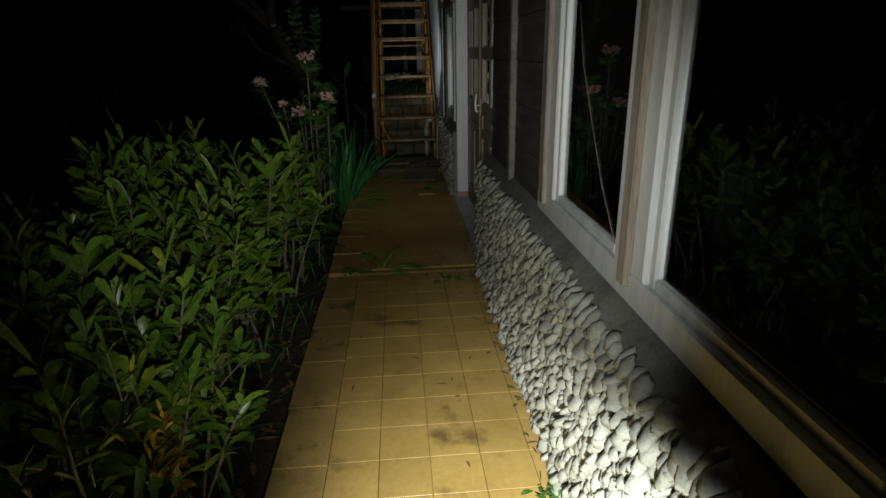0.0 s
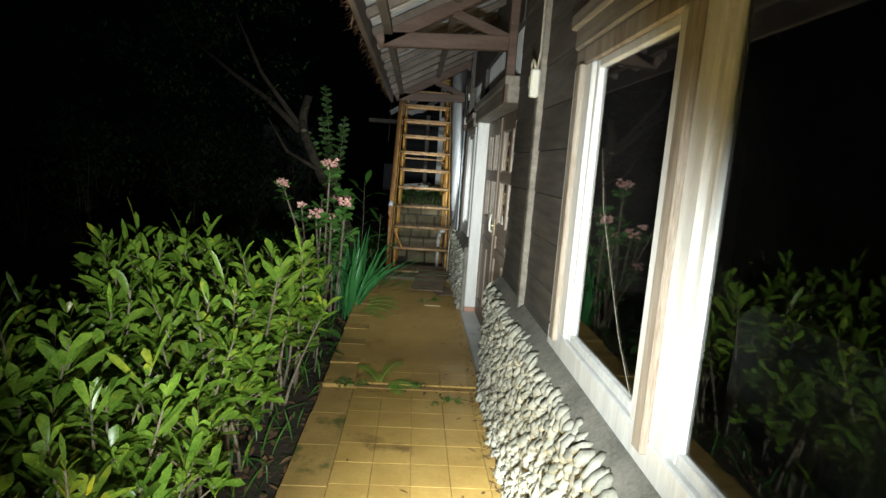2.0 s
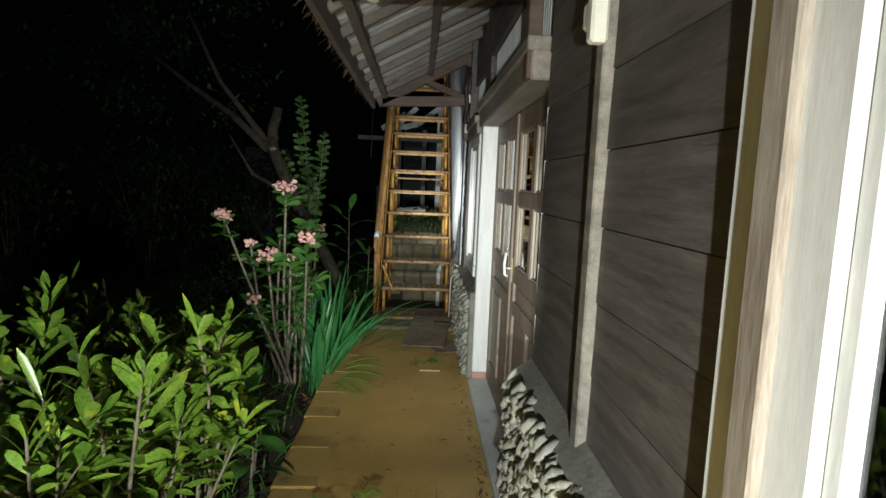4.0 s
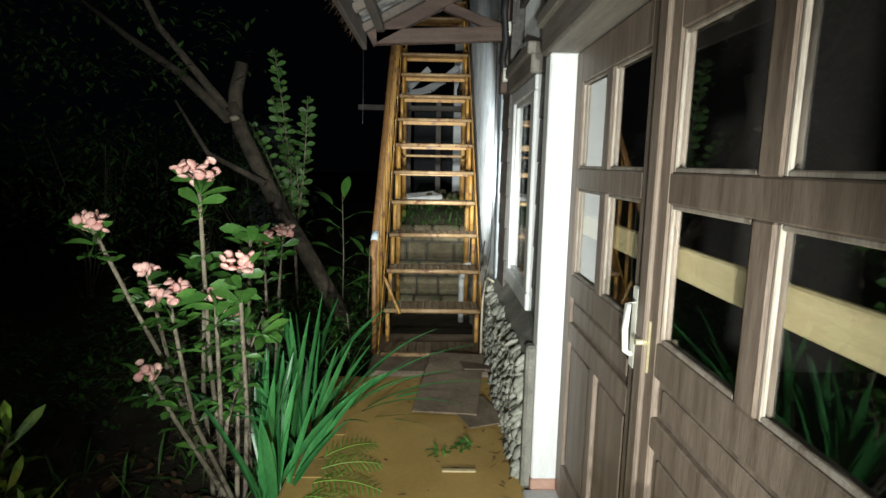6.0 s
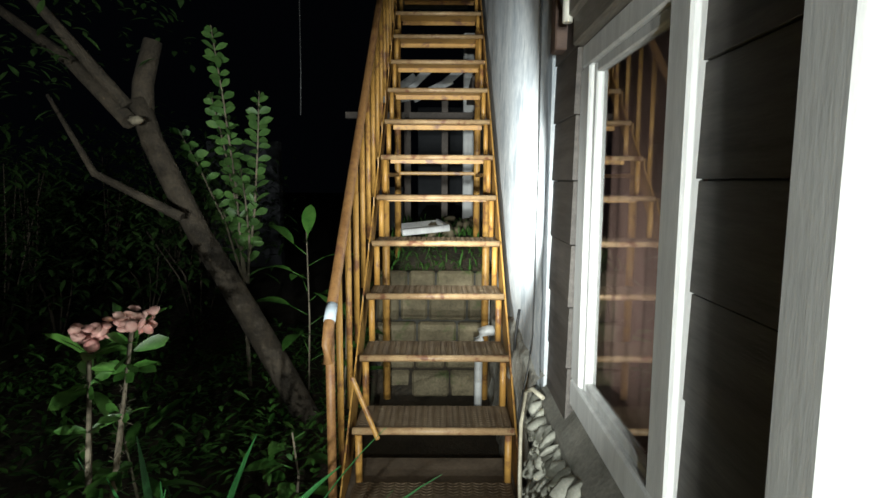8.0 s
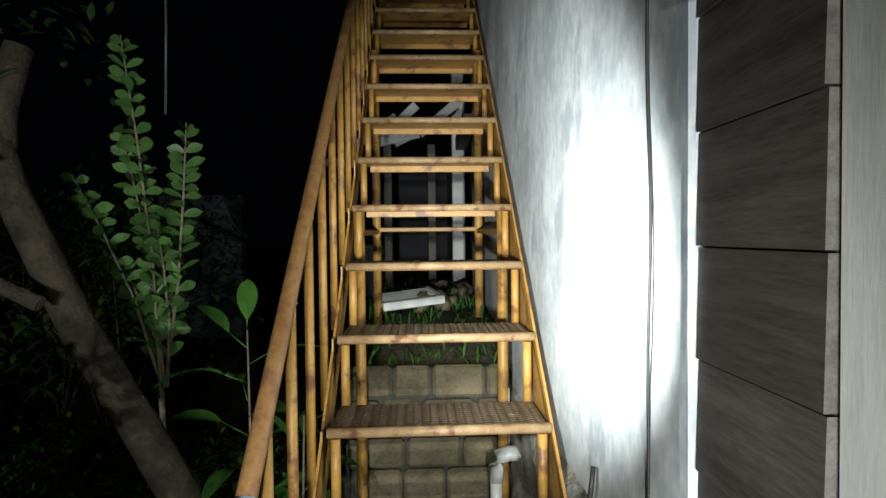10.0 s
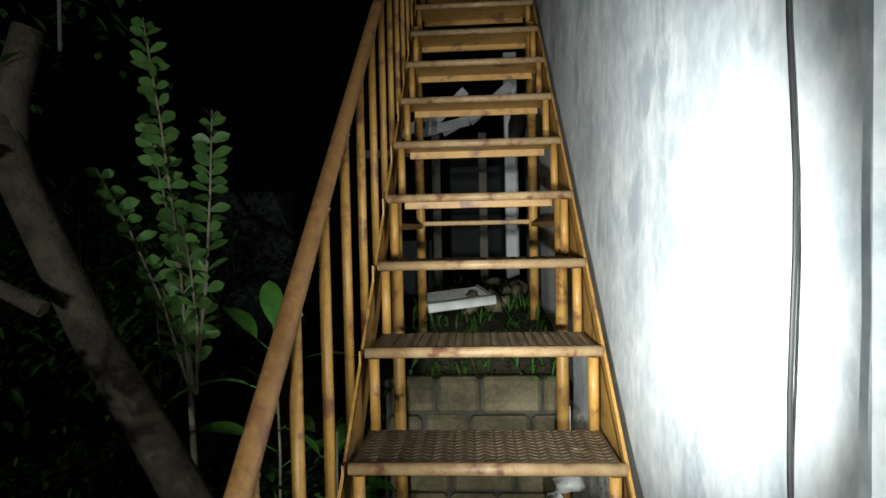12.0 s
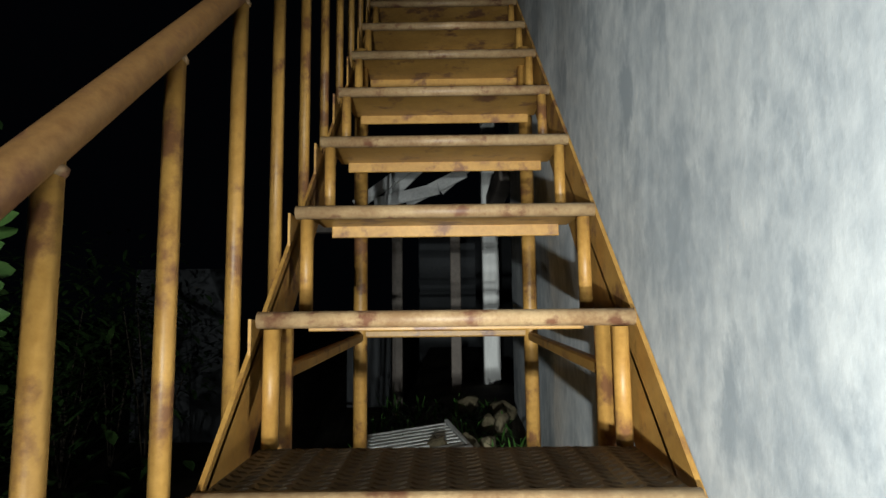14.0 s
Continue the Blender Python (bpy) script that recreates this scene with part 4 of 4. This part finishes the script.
def fern(name, base, az, length, el, seed, label, pin=0.085, droop=0.5):
    r = random.Random(seed)
    t = thing(name, label, "fern", base)
    m = M()
    p, d = Vector(base), way(az, el)
    pts = [p.copy()]
    for i in range(17):
        side = d.cross(Vector((0, 0, 1))).normalized()
        k = math.sin(math.pi * (0.12 + 0.86 * i / 17)) ** 0.7
        for sgn in (-1, 1):
            m.leaf(p, d * 0.45 + side * sgn + Vector((0, 0, r.uniform(-0.05, 0.15))), pin * k * r.uniform(0.85, 1.1), 0.0075, 0.3, 3, 0.15, 0.35)
        p = p + d * length / 17
        d = (d + Vector((0, 0, -droop / 17))).normalized()
        pts.append(p.copy())
    part("midrib", M().tube(pts, 0.003, 5, r1=0.001), FERN, t)
    part("frond_blade", m, FERN, t)


fern("fern_frond", (0.27, 3.16, 0.02), 0.9, 0.26, 0.9, 5, "small bright fern growing in the tile joint", 0.07, 1.4)
fern("fern_frond", (0.33, 3.14, 0.02), -0.5, 0.24, 0.5, 6, "small bright fern growing in the tile joint", 0.07, 0.9)
fern("fern_frond", (0.25, 3.16, 0.02), 2.4, 0.22, 0.7, 7, "small bright fern growing in the tile joint", 0.06, 1.0)
fern("fern_frond", (0.35, 3.12, 0.02), -1.2, 0.18, 0.4, 8, "small bright fern growing in the tile joint", 0.06, 0.8)
for i in range(5):
    fern("fern_frond", (-0.05, 4.80 + 0.08 * i, 0.04), -0.85 + 0.33 * i, 0.44, 0.50, 10 + i, "green fern frond spreading over the walkway edge", 0.10, 1.0)


def broad_plant(x, y, h, n, size, seed, label, material=GREEN):
    r = random.Random(seed)
    z = ground_height(x, y)
    t = thing("broadleaf_plant", label, "plant", (x, y, z))
    top = Vector((x + r.uniform(-0.05, 0.05), y, z + h))
    part("stem", M().tube([(x, y, z - 0.02), (x + 0.02, y, z + h * 0.5), top], 0.008, 6, r1=0.004), STEMS, t)
    for i in range(n):
        k = 0.25 + 0.75 * i / n
        m = M()
        p = Vector((x, y, z)).lerp(top, k)
        a = i * 2.4 + r.uniform(-0.3, 0.3)
        q = p + way(a, 0.5) * size * 0.4
        m.tube([p, q], 0.003, 4)
        m.leaf(q, way(a, r.uniform(0.0, 0.5) + (0.5 if i > n - 3 else 0)), size * r.uniform(0.8, 1.15), size * (0.52 if size < 0.2 else 0.27), r.uniform(0.5, 1.1), 6, 0.18, 0.4, r.uniform(-0.3, 0.3))
        part("leaf", m, material, t)


broad_plant(-0.24, 3.52, 0.52, 12, 0.17, 3, "young plant with broad dark green leaves")
broad_plant(-0.30, 3.80, 0.40, 9, 0.15, 4, "young plant with broad dark green leaves")
broad_plant(-0.36, 8.10, 1.25, 11, 0.34, 5, "tall plant with long broad green leaves")
broad_plant(-0.10, 8.05, 0.75, 9, 0.26, 6, "tall plant with long broad green leaves")
broad_plant(-0.62, 6.35, 0.62, 10, 0.22, 8, "young plant with broad dark green leaves")
broad_plant(-0.10, 6.75, 0.42, 9, 0.16, 9, "young plant with broad dark green leaves")

# crown-of-thorns with pink flower heads
eu = thing("thorn_bush", "thorny grey-stemmed bush with pink flower heads", "flowering bush", (-0.38, 5.1, -0.06))
r = random.Random(41)
HEADS = ((-0.387, 4.855, 1.43, 1.25), (-0.223, 4.80, 1.08, 1.0), (-0.489, 4.77, 0.96, 1.1), (-0.37, 5.98, 1.06, 1.0), (-0.47, 5.93, 1.03, 0.8), (-0.587, 4.775, 0.64, 0.8), (-0.83, 4.88, 1.22, 1.0),
         (-0.66, 4.95, 1.02, 0.6), (-0.36, 4.90, 0.93, 0.6), (-0.42, 5.25, 0.75, 0.6), (-0.27, 5.1, 1.2, 0.0), (-0.2, 5.0, 0.85, 0.0), (-0.5, 5.15, 1.1, 0.0))
for hx, hy, hz, size in HEADS:
    top = Vector((hx, hy, hz))
    base = Vector((-0.38 + r.uniform(-0.10, 0.10), max(5.08, hy - 0.4) + r.uniform(-0.08, 0.08), -0.08))
    mid = base.lerp(top, 0.5) + Vector((r.uniform(-0.05, 0.05), r.uniform(-0.04, 0.04), -0.04))
    pts = [base, base.lerp(mid, 0.5), mid, mid.lerp(top, 0.5) + Vector((0, 0, -0.01)), top]
    stem = M().tube(pts, 0.012, 7, r1=0.008)
    for i in range(170):
        k = r.uniform(0.15, 0.97) * 4
        p = pts[int(k)].lerp(pts[min(4, int(k) + 1)], k % 1)
        d = way(r.uniform(0, 6.28), r.uniform(-0.5, 0.6))
        stem.leaf(p + d * 0.010, d, r.uniform(0.016, 0.032), 0.005, 0, 1)
    part("thorny_stem", stem, STEMS, eu)
    lv = M()
    for i in range(13):
        lv.leaf(top + Vector((0, 0, r.uniform(-0.14, -0.01))), way(i * 2.4, r.uniform(-0.1, 1.0)), r.uniform(0.08, 0.15), r.uniform(0.036, 0.058), r.uniform(0.2, 0.8), 5, 0.2, 0.68, r.uniform(-1.3, 1.3))
    for kk in (0.55, 0.68, 0.80, 0.9):
        q = pts[int(kk * 4)].lerp(pts[min(4, int(kk * 4) + 1)], kk * 4 % 1)
        for i in range(6):
            lv.leaf(q, way(i * 1.1 + kk * 20, r.uniform(-0.2, 0.8)), r.uniform(0.05, 0.11), r.uniform(0.022, 0.038), r.uniform(0.2, 0.9), 4, 0.2, 0.66, r.uniform(-1.3, 1.3))
    tagged(part("foliage", lv, GREEN, eu), kind="stuff")
    if size:
        fl = M()
        for i in range(int(22 * size)):
            c = top + Vector((r.uniform(-0.055, 0.055) * size, r.uniform(-0.05, 0.05) * size, 0.02 + r.uniform(-0.03, 0.04) * size))
            fl.blob(c, (0.008, 0.021, 0.020), 9, 4, Euler((r.uniform(0, 3), r.uniform(0, 3), r.uniform(0, 3))).to_matrix(), 0.12, r)
        part("flower_head", fl, PETAL, eu, "cluster of pale pink flowers")

# leaning tree
tree = thing("leaning_tree", "old leaning garden tree with a bare grooved trunk", "tree", (-0.24, 7.75, -0.08))
tk = M()
tk.tube([(-0.24, 7.75, -0.1), (-0.45, 7.75, 0.32), (-0.70, 7.75, 0.78), (-0.93, 7.75, 1.18), (-1.19, 7.76, 1.74), (-1.27, 7.77, 2.0)], 0.085, 12, r1=0.062)
part("trunk", tk, BARK, tree)
for pts, a, b in (([(-1.25, 7.77, 1.85), (-1.25, 7.80, 2.1), (-1.19, 7.83, 2.36)], 0.068, 0.055), ([(-1.28, 7.68, 1.86), (-1.75, 7.9, 2.25), (-2.4, 8.2, 2.65), (-3.2, 8.6, 3.2)], 0.05, 0.02),
                  ([(-1.3, 7.7, 1.95), (-1.8, 7.6, 2.6), (-2.2, 7.7, 3.4)], 0.04, 0.015), ([(-0.93, 7.53, 1.3), (-1.4, 7.5, 1.55), (-1.7, 7.6, 2.0)], 0.03, 0.012)):
    part("limb", M().tube(pts, a, 9, r1=b), BARK, tree)
cr = M()
r = random.Random(5)
for c in range(26):
    cc = Vector((r.uniform(-4.2, -1.7), r.uniform(7.4, 9.4), r.uniform(2.3, 4.4)))
    for i in range(60):
        cr.leaf(cc + Vector((r.gauss(0, 0.22), r.gauss(0, 0.22), r.gauss(0, 0.16))), way(r.uniform(0, 6.28), r.uniform(-0.8, 0.5)), r.uniform(0.06, 0.13), r.uniform(0.03, 0.05), 0.5, 3)
part("crown", cr, DARKLEAF, tree)
part("scar", M().blob((-1.20, 7.60, 1.86), (0.045, 0.03, 0.03), 8, 5, jit=0.2, rnd=r), STEMS, tree)

sh = thing("upright_shrub", "upright shrub with paired pale round leaves", "shrub", (-0.88, 8.4, -0.05))
r = random.Random(9)
for x1, z1, n in ((-1.05, 2.60, 30), (-0.73, 2.15, 24), (-1.32, 1.88, 19), (-1.10, 2.15, 22), (-0.86, 1.60, 12), (-1.15, 1.45, 12)):
    a, b = Vector((-0.90 + r.uniform(-0.04, 0.04), 8.4, 0.75)), Vector((x1, 8.4 + r.uniform(-0.15, 0.15), z1))
    pts = [a, a.lerp(b, 0.35) + Vector((0.03, 0, 0.05)), a.lerp(b, 0.7) + Vector((0.02, 0, 0.04)), b]
    part("stem", M().tube(pts, 0.011, 6, r1=0.004), STEMS, sh)
    lv = M()
    for i in range(n):
        k = (0.18 + 0.82 * i / n) * 3
        p = pts[min(2, int(k))].lerp(pts[min(3, int(k) + 1)], min(1, k - min(2, int(k))))
        az = i * 1.57 + r.uniform(-0.4, 0.4)
        for q in (0, math.pi):
            lv.leaf(p, way(az + q, r.uniform(0.2, 0.75)), r.uniform(0.085, 0.125) * (1 if i < n - 3 else 0.7), r.uniform(0.05, 0.066), 0.3, 5, 0.2, 0.55, r.choice((-1, 1)) * r.uniform(0.5, 1.5))
    part("foliage", lv, SHRUBLEAF, sh)
part("main_stem", M().tube([(-0.88, 8.4, -0.1), (-0.90, 8.4, 0.78)], 0.016, 7), STEMS, sh)

# low growth, litter, far foliage
low = M()
r = random.Random(13)
for i in range(5200):
    x, y = r.uniform(-2.6, 0.06), r.uniform(5.6, 9.5)
    if y < 6.1 and x > -0.15:
        continue
    if y > 8.2 and x > -0.4:
        continue
    h = (0.10 + 0.55 * max(0, noise.noise((x * 1.4, y * 1.4, 2)) + 0.25)) * r.random()
    low.leaf((x, y, ground_height(x, y) + h), way(r.uniform(0, 6.28), r.uniform(-0.2, 0.9)), r.uniform(0.03, 0.09), r.uniform(0.015, 0.035), 0.5, 3, 0.2, 0.5)
solid("ground_cover", low, GREEN, "dense low green weeds beside the stairs", "weeds", kind="stuff")
bank = M()
for i in range(1500):
    x, y = r.uniform(-0.4, 0.92), r.uniform(8.24, 10.5)
    bank.leaf((x, y, ground_height(x, max(y, 8.3)) - 0.01), way(r.uniform(0, 6.28), r.uniform(0.2, 1.4)), r.uniform(0.03, 0.15), r.uniform(0.006, 0.02), 0.9, 3)
solid("bank_weeds", bank, GREEN, "sparse weeds on the bank behind the stairs", "weeds", kind="stuff")
litter = M()
for i in range(900):
    x, y = r.uniform(-1.2, -0.12), r.uniform(-0.3, 5.4)
    litter.leaf((x, y, ground_height(x, y) + r.uniform(0.002, 0.03)), way(r.uniform(0, 6.28), r.uniform(-0.1, 0.3)), r.uniform(0.03, 0.10), r.uniform(0.015, 0.04), r.uniform(-0.3, 0.5), 3, r.uniform(-0.3, 0.5))
solid("leaf_litter", litter, LEAFLITTER, "dry brown leaves scattered on the soil", "leaf litter", kind="stuff")
under = M()
for i in range(1500):
    x, y = r.uniform(-2.2, -0.16), r.uniform(0.2, 5.4)
    under.leaf((x, y, ground_height(x, y)), way(r.uniform(0, 6.28), r.uniform(0.4, 1.4)), r.uniform(0.06, 0.26), r.uniform(0.008, 0.02), r.uniform(0.4, 1.0), 4)
solid("undergrowth", under, GREEN, "thin grassy undergrowth below the hedge", "grass", kind="stuff")
for k in range(34):
    fx, fy = r.uniform(-7.5, -1.6), r.uniform(6.5, 13.5)
    if fx > -2.4 and fy < 9.0:
        fx -= 1.8
    fb = M()
    hgt = r.uniform(0.7, 2.2)
    stem = M()
    for j in range(5):
        e = Vector((fx + r.uniform(-0.4, 0.4), fy + r.uniform(-0.4, 0.4), hgt * r.uniform(0.6, 1)))
        stem.tube([(fx, fy, -0.1), ((fx + e.x) / 2 + 0.04, (fy + e.y) / 2, hgt * 0.45), e], 0.010, 5, r1=0.004)
        for i in range(70):
            fb.leaf(e + Vector((r.gauss(0, 0.25), r.gauss(0, 0.25), r.gauss(-0.1, 0.28))), way(r.uniform(0, 6.28), r.uniform(-0.5, 0.8)), r.uniform(0.08, 0.20), r.uniform(0.03, 0.06), 0.5, 3)
    ft = thing("garden_bush", "dark leafy bush deep in the night garden", "bush", (fx, fy, -0.05), "garden bushes")
    part("branchwork", stem, BARK, ft)
    part("foliage", fb, DARKLEAF, ft)
debris = M()
for i in range(330):
    if i < 200:
        x, y = 0.945 - abs(r.gauss(0, 0.045)), r.uniform(0.2, 6.0)
    elif i < 260:
        x, y = r.uniform(-0.05, 0.93), 3.09 + r.gauss(0, 0.03)
    else:
        x, y = r.uniform(0.0, 0.9), r.uniform(0.6, 6.0)
    debris.leaf((x, y, floor_z(y) + 0.005), way(r.uniform(0, 6.28), r.uniform(0, 0.25)), r.uniform(0.012, 0.055), r.uniform(0.003, 0.014), 0.2, 2)
solid("walkway_debris", debris, LEAFLITTER, "bits of dry leaf and twig on the tiles", "debris", kind="stuff")
tuft = M()
for cx, cy, n, sz in ((0.74, 2.93, 26, 0.05), (0.62, 2.85, 10, 0.03), (0.05, 3.1, 36, 0.05), (0.15, 3.1, 20, 0.04), (0.52, 3.12, 24, 0.05), (0.72, 5.25, 22, 0.06), (0.60, 5.2, 14, 0.05), (0.92, 0.95, 30, 0.06)):
    for i in range(n):
        tuft.leaf((cx + r.gauss(0, 0.03), cy + r.gauss(0, 0.02), floor_z(cy) + 0.003), way(r.uniform(0, 6.28), r.uniform(0.1, 0.9)), sz * r.uniform(0.5, 1.2), sz * 0.3, 0.6, 3)
solid("joint_weeds", tuft, GREEN, "tiny weeds sprouting from the tile joints", "weeds", kind="stuff")

# ---- tiles of the walkway ----
TW = 0.195
tile_m = M()
tile_m.box(-TW / 2 + 0.0013, TW / 2 - 0.0013, -TW / 2 + 0.0013, TW / 2 - 0.0013, -0.014, 0.0, 0.0012)
for row in range(-6, 31):
    y = 0.02 + (row + 0.5) * TW
    if y > 5.99:
        break
    for col in range(5):
        x = 0.10 + (col + 0.5) * TW
        ob = put("tile", tile_m, TILE, walkway, (x, y, floor_z(y) + R.uniform(-0.0005, 0.0005)))
        ob.rotation_euler = (radians(1.6 if y > 3.1 else 0) + R.uniform(-0.003, 0.003), R.uniform(-0.003, 0.003), R.uniform(-0.005, 0.005))
        if col == 4:
            ob.scale = (0.46, 1, 1)
            ob.location.x = 0.10 + 4 * TW + TW * 0.23

# ---- pebbles of the dado ----
peb_meshes = []
for i in range(9):
    m = M().blob((0, 0, 0), (0.030 + 0.006 * (i % 3), 0.022 + 0.006 * (i % 2), 0.013 + 0.003 * (i % 4)), 8, 4, None, 0.16, R)
    peb_meshes.append(m)
peb_data = [m.mesh("pebble", PEBBLE) for m in peb_meshes]
singles = 0
for base_name, y0, y1, top in (("wall_dado_1", -0.3, 3.10, 0.765), ("wall_dado_2", 4.995, 6.42, 0.675)):
    base = bpy.data.objects[base_name]
    rest = M()
    z, row = 0.0, 0
    while z < top:
        y = y0 + R.uniform(0, 0.03)
        while y < y1 - 0.01:
            step = R.uniform(0.036, 0.056)
            zz = max(floor_z(y) - 0.01, z + R.uniform(-0.016, 0.016))
            k = R.randrange(9)
            rot = Euler((R.uniform(-0.7, 0.7), -0.75 + R.uniform(-0.45, 0.45), R.uniform(-0.5, 0.5)))
            at = Vector((0.953 + R.uniform(-0.016, 0.012), y, min(zz, top - 0.01)))
            sc = R.uniform(0.75, 1.25)
            if singles < 300 and 0.9 < y < 2.2 and base_name == "wall_dado_1":
                ob = new("pebble", peb_data[k])
                ob.parent = base
                ob.location, ob.rotation_euler, ob.scale = at, rot, (sc, sc, sc)
                singles += 1
            else:
                rm = Matrix.LocRotScale(at, rot, (sc, sc, sc))
                rest.add([rm @ Vector(p) for p in peb_meshes[k].v], peb_meshes[k].f, True)
            y += step
        z += 0.036
        row += 1
    tagged(part("pebble_facing", rest, PEBBLE, base, "grey river pebbles set close together"), kind="stuff")
